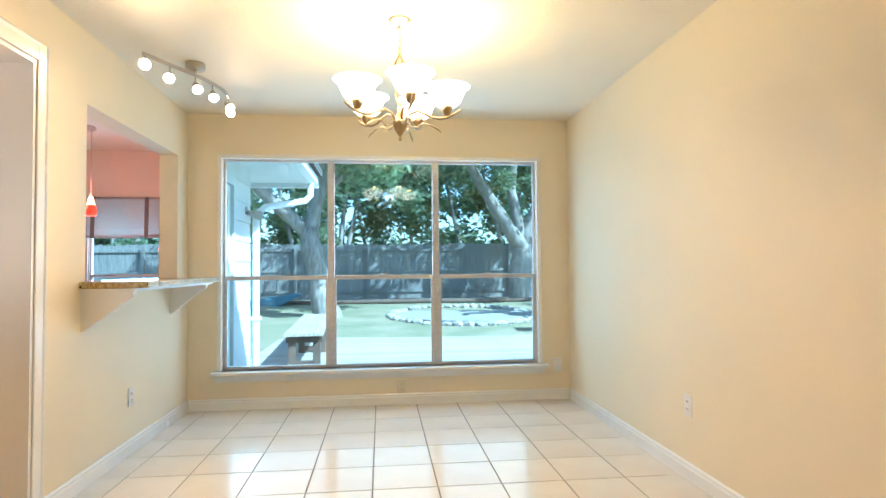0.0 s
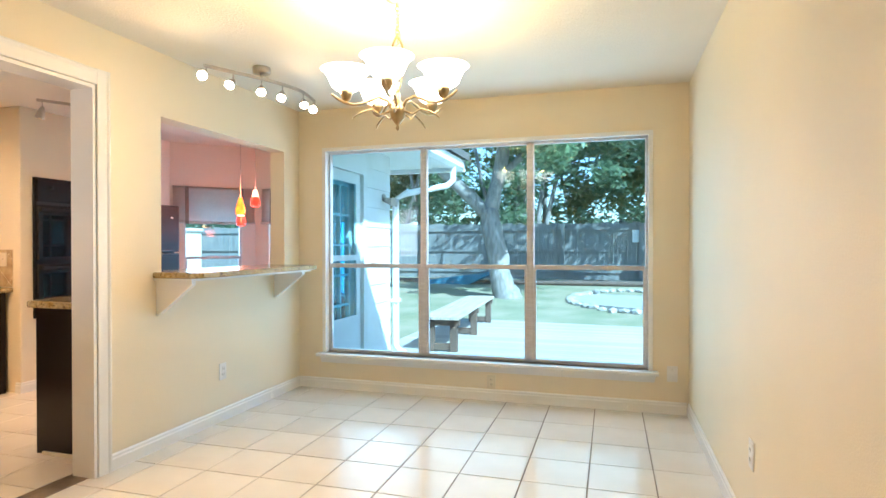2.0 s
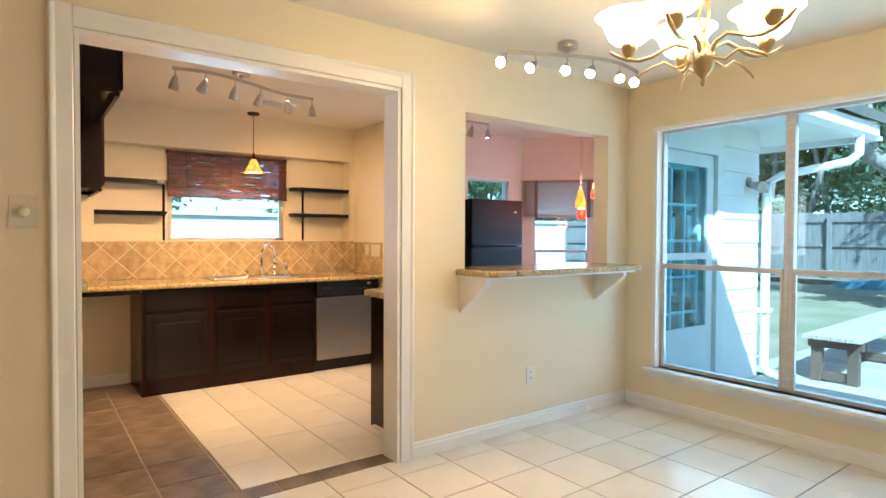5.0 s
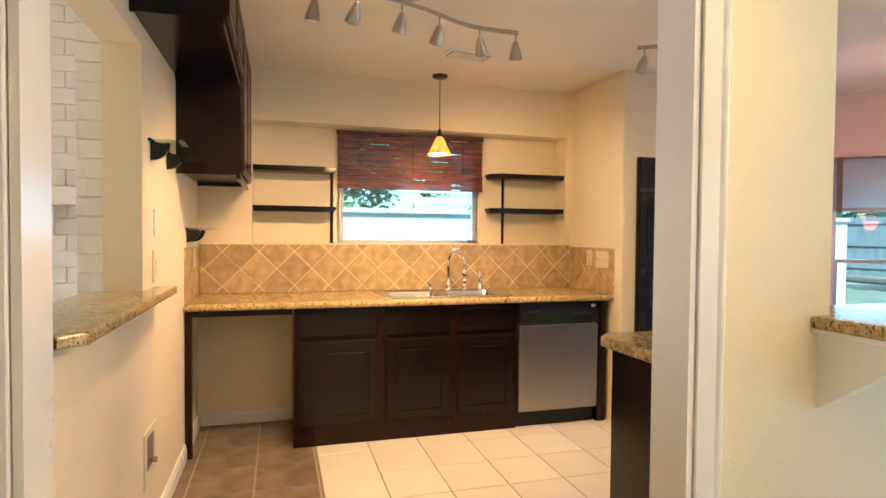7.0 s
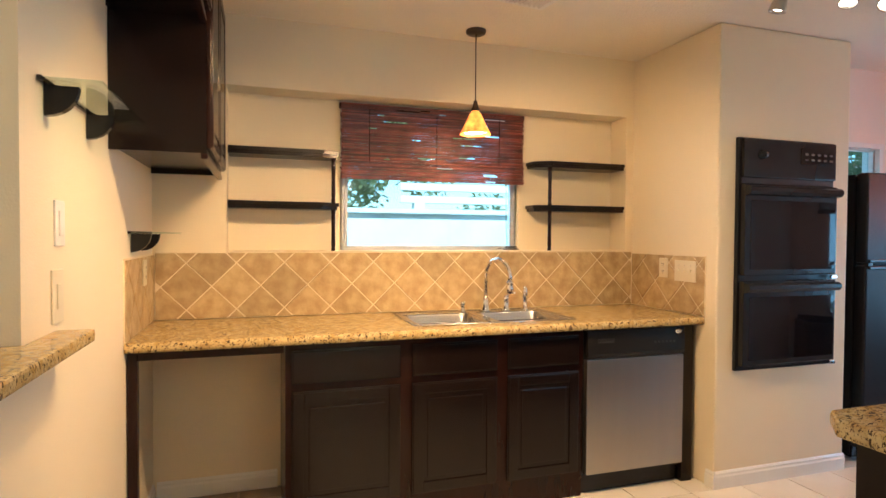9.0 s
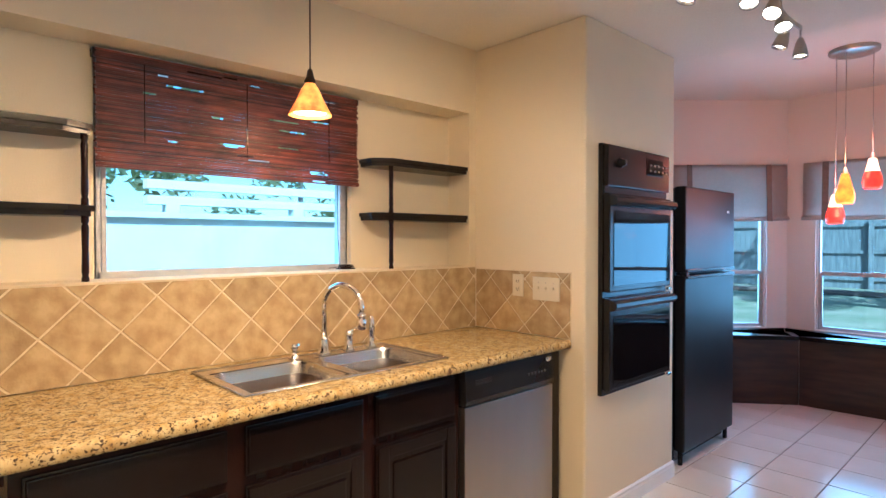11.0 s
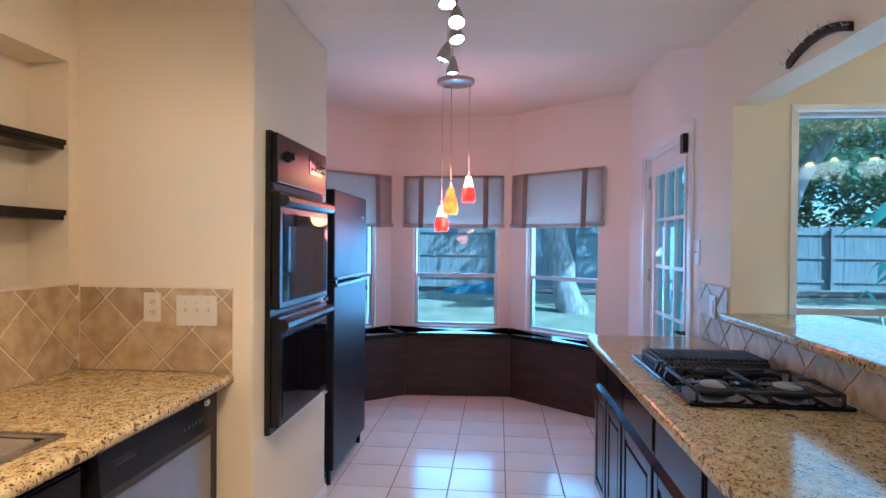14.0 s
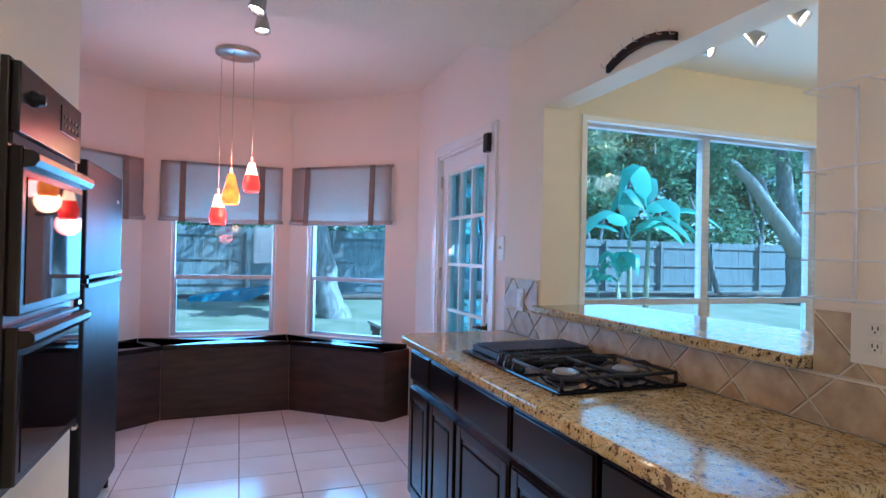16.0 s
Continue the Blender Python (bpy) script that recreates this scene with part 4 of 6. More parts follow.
upper_cabinet(-4.06, -3.22, 1.63, CEIL - 0.003, 2, "tall dark-stained wall cabinet with raised-panel doors")
upper_cabinet(-3.215, -2.25, 2.12, CEIL - 0.003, 2, "short dark-stained wall cabinet above the hatch")


def glass_shelf(x0, x1, z, clips):
    t = thing("glass_shelf", "small clear glass shelf on two black clip brackets", "shelf", group="glass shelves")
    g = part("shelf_pane", box(B(), x0, KLEFT + 0.01, z, x1, KLEFT + 0.14, z + 0.007, 0.001), M_SHELFGLASS, t)
    part("back_edge", box(B(), x0, KLEFT + 0.002, z - 0.002, x1, KLEFT + 0.012, z + 0.010), M_BLACK, t)
    for x in clips:
        pts = [(KLEFT + 0.002, z - 0.002)] + [(KLEFT + 0.002 + 0.075 * math.cos(a), z - 0.002 - 0.075 * math.sin(a)) for a in (radians(k * 15) for k in range(7))]
        part("clip_bracket", prism(B(), pts, "x", x, x + 0.022), M_BLACK, t)


glass_shelf(-3.10, -2.55, 1.70, (-2.62, -2.98))
glass_shelf(-4.00, -3.52, 1.335, (-3.60, -3.82))


# ---- plates, outlets, small fixtures on walls ----
def wall_plate(name, label, at, facing, wide, high, mat, kind_of, n=1):
    """A cover plate; local x along the wall, y out of it."""
    t = thing(name, label, "wall plate", at=at, turn=facing)
    part("plate", box(B(), -wide / 2, 0, -high / 2, wide / 2, 0.006, high / 2, 0.0025), mat, t)
    for k in range(n):
        x = (k - (n - 1) / 2) * 0.046
        if kind_of == "outlet":
            for z in (-0.02, 0.02):
                r = part("receptacle", box(B(), x - 0.014, 0.005, z - 0.014, x + 0.014, 0.0085, z + 0.014, 0.003), mat, t)
                for dx in (-0.006, 0.006):
                    part("slot", box(B(), x + dx - 0.0013, 0.0082, z - 0.002, x + dx + 0.0013, 0.0092, z + 0.007), M_DARKSLOT, r)
                part("slot", box(B(), x - 0.002, 0.0082, z - 0.009, x + 0.002, 0.0092, z - 0.005), M_DARKSLOT, r)
        elif kind_of == "switch":
            part("toggle", box(B(), x - 0.005, 0.004, -0.004, x + 0.005, 0.018, 0.010, 0.002), mat, t)
            part("screw", box(B(), x - 0.003, 0.0055, 0.028, x + 0.003, 0.0072, 0.034), M_NICKEL, t)
        elif kind_of == "dimmer":
            bm = lathe(B(), [(0.021, 0), (0.019, 0.012), (0.016, 0.016), (0, 0.017)], seg=20)
            bmesh.ops.transform(bm, matrix=pose(0, 0.005, 0, -90, 0, 0), verts=bm.verts)
            part("dial", bm, mat, t)
        elif kind_of == "rocker":
            part("rocker", box(B(), x - 0.016, 0.004, -0.033, x + 0.016, 0.010, 0.033, 0.002), mat, t)
    return t


wall_plate("wall_outlet", "white duplex outlet on the cream wall", (PX1, 3.84, 0.355), -90, 0.075, 0.118, M_WHITEPLATE, "outlet")
wall_plate("wall_outlet", "white duplex outlet on the cream wall", (EAST, 2.95, 0.40), 90, 0.075, 0.118, M_WHITEPLATE, "outlet")
wall_plate("wall_outlet", "ivory duplex outlet under the window", (0.546, FARY, 0.15), 180, 0.072, 0.115, M_PLATE, "outlet")
wall_plate("wall_outlet", "white cable jack plate beside the window", (1.915, FARY, 0.30), 180, 0.075, 0.118, M_WHITEPLATE, "switch")
wall_plate("dimmer_switch", "ivory dimmer plate beside the kitchen doorway", (PX1, 1.07, 1.385), -90, 0.095, 0.125, M_PLATE, "dimmer")
wall_plate("light_switch", "ivory switch plate by the patio door", (PX0, 5.11, 1.376), 90, 0.085, 0.135, M_PLATE, "switch")
wall_plate("wall_outlet", "ivory outlet on the tiled backsplash", (-3.76, BLOCKY0 - 0.012, 1.155), 180, 0.072, 0.115, M_PLATE, "outlet")
wall_plate("light_switch", "ivory three-gang switch plate on the tiled backsplash", (-3.58, BLOCKY0 - 0.012, 1.145), 180, 0.165, 0.118, M_PLATE, "switch", 3)
wall_plate("light_switch", "white switch plate on the kitchen's south wall", (-2.70, KLEFT, 1.36), 0, 0.075, 0.12, M_WHITEPLATE, "rocker")
wall_plate("wall_outlet", "ivory outlet above the hatch ledge", (-2.68, KLEFT, 1.17), 0, 0.085, 0.14, M_PLATE, "rocker")
wall_plate("wall_outlet", "ivory outlet on the tiled backsplash", (-3.80, KLEFT + 0.012, 1.16), 0, 0.072, 0.115, M_PLATE, "outlet")
wall_plate("light_switch", "ivory switch plate on the tiled hatch wall", (PX0 - 0.012, 4.84, 1.11), 90, 0.072, 0.115, M_PLATE, "rocker")
wall_plate("wall_outlet", "ivory double outlet on the tiled wall", (PX0 - 0.012, 3.08, 1.165), 90, 0.16, 0.13, M_PLATE, "outlet", 2)


# ---- light fittings ----
def chandelier(cx, cy):
    t = thing("chandelier", "antique brass chandelier with five lit frosted glass shades", "chandelier", at=(cx, cy, -0.025))
    part("canopy", lathe(B(), [(0.0, -0.03), (0.02, -0.028), (0.05, -0.014), (0.062, -0.004), (0.062, 0)], (0, 0, CEIL + 0.025)), M_NICKEL, t)
    bm = B()
    for k in range(10):
        z = 2.472 - k * 0.019
        a = k % 2 * math.pi / 2
        tube(bm, [(0.009 * math.cos(u) * math.cos(a), 0.009 * math.cos(u) * math.sin(a), z + 0.014 * math.sin(u)) for u in (i * math.tau / 10 for i in range(11))], 0.0022, 5)
    part("chain", bm, M_BRASS, t)
    random.seed(3)
    bm = tube(B(), [(random.uniform(-0.018, 0.018), random.uniform(-0.018, 0.018), 2.475 - k * 0.012) for k in range(20)], 0.0022, 5)
    part("cord", bm, M_BRASS, t, "loosely wound brass-coloured cord")
    for s in (1, -1):
        pts = [(s * 0.028 * math.sin(u * 2.0 * math.pi) * (1 - 0.35 * u), 0.006 * s, 2.30 - u * 0.28) for u in (i / 16 for i in range(17))]
        part("strap", tube(B(), pts, 0.0055, 8), M_BRASS, t)
    part("hub", lathe(B(), [(0.0, 1.842), (0.006, 1.846), (0.010, 1.856), (0.005, 1.866), (0.012, 1.876), (0.032, 1.90), (0.040, 1.935), (0.036, 1.965), (0.018, 1.985), (0.012, 2.00), (0.016, 2.012), (0.009, 2.03), (0.007, 2.05)], seg=20), M_BRASS, t)
    for k in range(5):
        a = math.radians(72 * k - 8)
        c, s = math.cos(a), math.sin(a)
        at = lambda r, z, w=0: (r * c - w * s, r * s + w * c, z)
        arm = part("arm", tube(B(), [at(0.03, 1.95), at(0.05, 1.985), at(0.09, 2.0), at(0.13, 1.985), at(0.17, 1.965), at(0.21, 1.958), at(0.25, 1.965), at(0.29, 1.985), at(0.315, 2.005)], [0.0075] * 8 + [0.005], 8), M_BRASS, t)
        part("scroll", tube(B(), [at(0.035, 1.935), at(0.085, 1.915), at(0.125, 1.94, 0.01), at(0.165, 1.925, 0.015), at(0.20, 1.905, 0.02), at(0.215, 1.888, 0.02)], [0.005] * 5 + [0.003], 8), M_BRASS, arm)
        cup = at(0.245, 0)
        part("cup", lathe(B(), [(0.006, 1.972), (0.018, 1.980), (0.027, 2.000), (0.031, 2.030), (0.025, 2.036)], (cup[0], cup[1], 0), 16), M_BRASS, arm)
        part("shade", lathe(B(), [(0.026, 2.022), (0.052, 2.027), (0.072, 2.044), (0.083, 2.070), (0.093, 2.096), (0.112, 2.118), (0.122, 2.123), (0.115, 2.125), (0.088, 2.100), (0.077, 2.072), (0.066, 2.049), (0.042, 2.033)], (cup[0], cup[1], 0), 24), M_SHADEGLOW, arm, "glowing frosted glass bell shade")
        lamp("chandelier_bulb", (cx + cup[0], cy + cup[1], 2.105), CHANDELIER_W, GOLD, 0.035)


def track_light(pts, heads, canopy, watts, label):
    """An S-curved track with small cone heads; heads are (share of the track, point aimed at)."""
    t = thing("track_light", label, "track light")
    z = 2.385
    ctrl = [Vector((*p, z)) for p in pts]
    def along(u):
        i = min(int(u * (len(ctrl) - 1)), len(ctrl) - 2)
        f = u * (len(ctrl) - 1) - i
        p = [ctrl[max(i - 1, 0)], ctrl[i], ctrl[i + 1], ctrl[min(i + 2, len(ctrl) - 1)]]
        return 0.5 * ((2 * p[1]) + (p[2] - p[0]) * f + (2 * p[0] - 5 * p[1] + 4 * p[2] - p[3]) * f * f + (3 * p[1] - p[0] - 3 * p[2] + p[3]) * f ** 3)
    bm = B()
    prev = None
    for k in range(33):
        p = along(k / 32)
        d = (along(min(1, k / 32 + 0.01)) - along(max(0, k / 32 - 0.01))).normalized()
        n = Vector((-d.y, d.x, 0)) * 0.004
        ring = [bm.verts.new(p + n * s + Vector((0, 0, h))) for s, h in ((-1, -0.011), (1, -0.011), (1, 0.011), (-1, 0.011))]
        if prev:
            for i in range(4):
                bm.faces.new((prev[i], prev[(i + 1) % 4], ring[(i + 1) % 4], ring[i]))
        else:
            bm.faces.new(ring[::-1])
        prev = ring
    bm.faces.new(prev)
    bmesh.ops.recalc_face_normals(bm, faces=bm.faces)
    part("track", bm, M_NICKEL, t)
    c = along(canopy)
    part("canopy", lathe(B(), [(0.0, -0.042), (0.054, -0.042), (0.060, -0.036), (0.060, -0.004), (0.056, 0.0)], (c.x, c.y, CEIL), 24), M_NICKEL, t)
    part("stem", rod(B(), (c.x, c.y, z), (c.x, c.y, CEIL - 0.04), 0.008, 0.016), M_NICKEL, t)
    for u, aim in heads:
        p = along(u)
        neck = p + Vector((0, 0, -0.055))
        h = part("lamp_head", rod(B(), p + Vector((0, 0, -0.008)), neck, 0.0045, seg=8), M_NICKEL, t)
        way = (Vector(aim) - neck).normalized()
        turn = way.to_track_quat("Z", "Y").to_matrix().to_4x4()
        bm = lathe(B(), [(0.006, -0.022), (0.013, -0.016), (0.021, 0.008), (0.029, 0.040), (0.033, 0.066), (0.0335, 0.074), (0.030, 0.072), (0.027, 0.045), (0.018, 0.015)], seg=18)
        bmesh.ops.transform(bm, matrix=Matrix.Translation(neck + way * 0.012) @ turn, verts=bm.verts)
        part("shade", bm, M_NICKEL, h, "brushed nickel cone shade")
        bm = lathe(B(), [(0.0, 0.066), (0.012, 0.066), (0.024, 0.060), (0.027, 0.050)], seg=18)
        bmesh.ops.transform(bm, matrix=Matrix.Translation(neck + way * 0.012) @ turn, verts=bm.verts)
        part("bulb", bm, M_BULB, h, "lit halogen bulb face")
        lamp("track_bulb", neck + way * 0.092, watts, HALOGEN, 0.02, 105, neck + way)


CHANDELIER_W, DINING_W, KITCHEN_W, PENINSULA_W = 1.5, 9.5, 19.5, 2.0
chandelier(0.48, 2.96)
track_light([(-0.96, 3.35), (-0.86, 3.55), (-0.75, 3.78), (-0.69, 4.05), (-0.74, 4.35)],
            [(0.03, (0.1, 0.6, 1.3)), (0.22, (-0.3, 1.5, 0.8)), (0.42, (0.2, 2.0, 0.6)), (0.58, (0.0, 2.2, 0.6)), (0.78, (0.4, 2.6, 0.6)), (0.97, (0.5, 1.2, 0.9))], 0.42, DINING_W, "brushed nickel track light with six lit heads over the bar")
track_light([(-2.51, 1.86), (-2.48, 2.09), (-2.57, 2.36), (-2.72, 2.66), (-2.745, 2.94)],
            [(0.03, (-2.9, 1.6, 0)), (0.22, (-3.7, 1.6, 0.8)), (0.42, (-3.4, 2.1, 0.5)), (0.60, (-3.7, 2.3, 0.6)), (0.80, (-3.9, 3.4, 1.1)), (0.98, (-3.2, 3.1, 0))], 0.46, KITCHEN_W, "brushed nickel track light with six lit heads in the kitchen")
track_light([(-2.76, 3.68), (-2.62, 3.92), (-2.60, 4.18), (-2.66, 4.45), (-2.66, 4.72)],
            [(0.05, (-3.3, 3.4, 0)), (0.25, (-2.4, 3.2, 0)), (0.45, (-2.5, 3.0, 0.6)), (0.60, (-2.2, 3.6, 0.6)), (0.80, (-3.3, 4.3, 0.3)), (0.98, (-2.6, 4.5, 0))], 0.50, PENINSULA_W, "brushed nickel track light with angled heads by the peninsula")


def sink_pendant(x, y):
    t = thing("pendant_lamp", "single pendant lamp with a small amber glass cone shade", "pendant lamp", at=(x, y, 0))
    part("canopy", lathe(B(), [(0.0, -0.022), (0.045, -0.022), (0.055, -0.014), (0.055, 0)], (0, 0, CEIL)), M_BRONZE, t)
    part("cord", rod(B(), (0, 0, 2.065), (0, 0, CEIL - 0.02), 0.0032, seg=8), M_BRONZE, t)
    part("socket", lathe(B(), [(0.004, 2.080), (0.010, 2.075), (0.016, 2.045), (0.024, 2.030), (0.022, 2.023)]), M_BRONZE, t)
    part("shade", lathe(B(), [(0.020, 2.020), (0.034, 2.000), (0.054, 1.955), (0.076, 1.913), (0.086, 1.893), (0.082, 1.893), (0.051, 1.953), (0.028, 2.001)], seg=28), M_AMBER, t, "mottled amber glass shade")
    part("bulb", lathe(B(), [(0.0, 1.903), (0.06, 1.903), (0.068, 1.907)], seg=24), M_AMBERHOT, t)
    lamp("pendant_glow", (x, y, 1.880), 2.5, WARM, 0.03)


sink_pendant(-3.90, 2.84)


def triple_pendant(cx, cy):
    t = thing("triple_pendant", "brushed nickel canopy with three red and yellow glass pendants", "pendant lamp", at=(cx, cy, 0))
    part("canopy", lathe(B(), [(0.0, -0.03), (0.13, -0.03), (0.145, -0.022), (0.145, 0.0)], (0, 0, NOOKCEIL), 32), M_NICKEL, t)
    for (x, y, bottom, body) in ((-0.105, 0.03, 1.505, M_RED), (-0.025, -0.09, 1.635, M_YELLOW), (0.105, 0.02, 1.735, M_RED)):
        b = bottom
        c = part("cord", rod(B(), (x, y, b + 0.235), (x, y, NOOKCEIL - 0.03), 0.0022, seg=6), M_NICKEL, t)
        part("socket", lathe(B(), [(0.003, b + 0.245), (0.010, b + 0.236), (0.014, b + 0.205), (0.020, b + 0.198)], (x, y, 0), 14), M_NICKEL, c)
        part("neck_glass", lathe(B(), [(0.020, b + 0.202), (0.026, b + 0.185), (0.033, b + 0.15), (0.042, b + 0.115)], (x, y, 0), 20), M_PALEGLASS if body is M_RED else M_YELLOW, c, "glowing pale glass neck")
        part("shade", lathe(B(), [(0.042, b + 0.115), (0.054, b + 0.075), (0.058, b + 0.045), (0.054, b + 0.015), (0.048, b), (0.044, b + 0.004), (0.050, b + 0.04)], (x, y, 0), 20), body, c, "lit coloured art glass shade")
        # lamps added below and above each opaque shade stand in for its bulb
        for z, watts in ((b - 0.03, 1.7), (b + 0.27, 1.3)):
            lamp("pendant_glow", (cx + x, cy + y, z), watts, (1.0, 0.20, 0.12) if body is M_RED else (1.0, 0.42, 0.14), 0.07)


triple_pendant(-2.765, 6.32)

# ---- breakfast nook ----
def bench_run(name, label, p, q, wall_p, wall_q):
    """One leg of the window bench: p to q is its front in plan, wall_p to wall_q its back."""
    t = thing(name, label, "bench", group="window bench")
    def slab(a, b, c, d, z0, z1):
        return prism(B(), [a, b, c, d], "z", z0, z1)
    def shift(a, b, s):
        n = Vector((b[0] - a[0], b[1] - a[1])).normalized()
        return Vector((n.y, -n.x)) * s
    n = shift(p, q, 0.02)
    part("front_panel", slab(p, q, (q[0] - n.x, q[1] - n.y), (p[0] - n.x, p[1] - n.y), 0.0, 0.548), M_BENCHWOOD, t)
    part("seat", slab((p[0] + n.x, p[1] + n.y), (q[0] + n.x, q[1] + n.y), wall_q, wall_p, 0.550, 0.584), M_ESP, t, "glossy dark seat board")
    return t


bench_run("window_bench", "dark walnut plywood window bench along the bay", (-4.27, 6.30), (-3.28, 7.11), (-3.51, 7.53), (-4.27, 6.74))
bench_run("window_bench", "dark walnut plywood window bench along the bay", (-3.278, 7.11), (-2.31, 7.165), (-2.31, 7.53), (-3.505, 7.53))
t = bench_run("window_bench", "dark walnut plywood window bench along the bay", (-2.308, 7.165), (-1.645, 6.61), (-1.40, 6.765), (-2.305, 7.53))
part("end_panel", prism(B(), [(-1.645, 6.61), (-1.625, 6.605), (-1.385, 6.745), (-1.41, 6.76)], "z", 0, 0.548), M_BENCHWOOD, t)


def roman_shade(wall, s0, s1):
    t = thing("roman_shade", "greige linen relaxed shade with taupe straps, half lowered", "window shade", group="bay shades")
    t.matrix_world = Matrix.LocRotScale(wall.location, wall.rotation_euler, None)
    top, bot = 2.08, 1.595
    bm = B()
    cols, rows = 24, 14
    grid = []
    for r in range(rows + 1):
        line = []
        for c in range(cols + 1):
            u, v = c / cols, r / rows
            x = s0 + (s1 - s0) * u
            sag = -0.012 * math.sin(u * math.pi) * v + 0.012 * (abs(u - 0.5) > 0.47) * v
            y = -0.03 - 0.010 * math.sin(v * math.pi) - 0.012 * (v > 0.9) - 0.003 * math.sin(u * 31) * v
            line.append(bm.verts.new((x, y, top - (top - bot) * v + sag)))
        grid.append(line)
    for a, b in zip(grid, grid[1:]):
        for k in range(cols):
            f = bm.faces.new((a[k], a[k + 1], b[k + 1], b[k]))
            f.smooth = True
    bmesh.ops.solidify(bm, geom=list(bm.faces), thickness=0.004)
    part("cloth", bm, M_FABRIC, t)
    part("hem_roll", tube(B(), [(s0 + (s1 - s0) * u - 0.008 + 0.016 * u, -0.045, bot - 0.004 - 0.012 * math.sin(u * math.pi)) for u in (k / 12 for k in range(13))], 0.018, 8), M_FABRIC, t)
    part("mounting_board", box(B(), s0, -0.03, top - 0.02, s1, -0.002, top + 0.004), M_FABRIC, t)
    for x in (s0 + 0.15, s1 - 0.20):
        bm = prism(B(), [(-0.052, top), (-0.0455, top), (-0.056, 1.85), (-0.066, bot - 0.03), (-0.072, bot - 0.03), (-0.062, 1.85)], "x", x, x + 0.048)
        part("strap", bm, M_STRAP, t)


roman_shade(bayW, 0.06, 1.13)
roman_shade(bayM, 0.135, 1.125)
roman_shade(bayE, 0.04, 1.04)


def patio_door():
    t = thing("door_1", "white patio door with fifteen glass lites, shut", "door", kind="structure")
    y0, y1, top = 5.245, 6.20, 2.05
    x0, x1 = PX0 + 0.03, PX0 + 0.072
    cols, rows = 3, 5
    gy0, gy1, gz0, gz1 = y0 + 0.17, y1 - 0.15, 0.30, 1.91
    bm = panel_with_holes(B(), "x", x0, x1, y0 + 0.022, y1 - 0.022, 0.012, top - 0.022, [
        (gy0 + (gy1 - gy0) * c / cols + 0.011, gy0 + (gy1 - gy0) * (c + 1) / cols - 0.011, gz0 + (gz1 - gz0) * r / rows + 0.011, gz0 + (gz1 - gz0) * (r + 1) / rows - 0.011) for c in range(cols) for r in range(rows)])
    leaf = part("door_leaf", bm, M_TRIM, t)
    bm = panel_with_holes(B(), "x", x0 - 0.010, x0, gy0 - 0.03, gy1 + 0.03, gz0 - 0.03, gz1 + 0.03, [(gy0, gy1, gz0, gz1)])
    part("glazing_bead", bm, M_TRIM, leaf)
    for c in range(cols):
        for r in range(rows):
            g = part("pane", box(B(), x0 + 0.018, gy0 + (gy1 - gy0) * c / cols + 0.008, gz0 + (gz1 - gz0) * r / rows + 0.008, x0 + 0.022, gy0 + (gy1 - gy0) * (c + 1) / cols - 0.008, gz0 + (gz1 - gz0) * (r + 1) / rows - 0.008), M_PANE, leaf)
            g.visible_shadow = False
    for a, b in ((y0, y0 + 0.02), (y1 - 0.02, y1)):
        part("jamb", box(B(), PX0 - 0.004, a, 0, PX1, b, top), M_TRIM, t)
    part("head", box(B(), PX0 - 0.004, y0, top - 0.02, PX1, y1, top), M_TRIM, t)
    for a, b in ((y0 - 0.065, y0), (y1, y1 + 0.065)):
        part("casing", box(B(), PX0 - 0.016, a, 0, PX0, b, top + 0.065, 0.004), M_TRIM, t)
    part("casing_head", box(B(), PX0 - 0.016, y0, top, PX0, y1, top + 0.065, 0.004), M_TRIM, t)
    bm = lathe(B(), [(0.028, 0), (0.026, 0.008), (0.016, 0.012), (0.012, 0.02), (0, 0.02)], seg=18)
    bmesh.ops.transform(bm, matrix=pose(x0, y0 + 0.085, 1.075, 0, -90, 0), verts=bm.verts)
    part("deadbolt", bm, M_NICKEL, leaf)
    bm = lathe(B(), [(0.030, 0), (0.028, 0.008), (0.014, 0.014), (0.010, 0.05)], seg=18)
    bmesh.ops.transform(bm, matrix=pose(x0, y0 + 0.085, 0.90, 0, -90, 0), verts=bm.verts)
    tube(bm, [(x0 - 0.045, y0 + 0.085, 0.90), (x0 - 0.055, y0 + 0.11, 0.902), (x0 - 0.052, y0 + 0.19, 0.895)], [0.010, 0.010, 0.007], 8)
    part("door_handle", bm, M_BRONZE, leaf, "black lever handle")
    for z in (0.25, 1.15, 1.82):
        part("hinge", rod(B(), (x0 - 0.012, y1 - 0.018, z), (x0 - 0.012, y1 - 0.018, z + 0.09), 0.008), M_NICKEL, t)
    part("alarm_sensor", box(B(), PX0 - 0.045, y0 - 0.01, 1.94, PX0 - 0.004, y0 + 0.05, 2.05, 0.006), M_BLACK, t, "black sensor box")


patio_door()


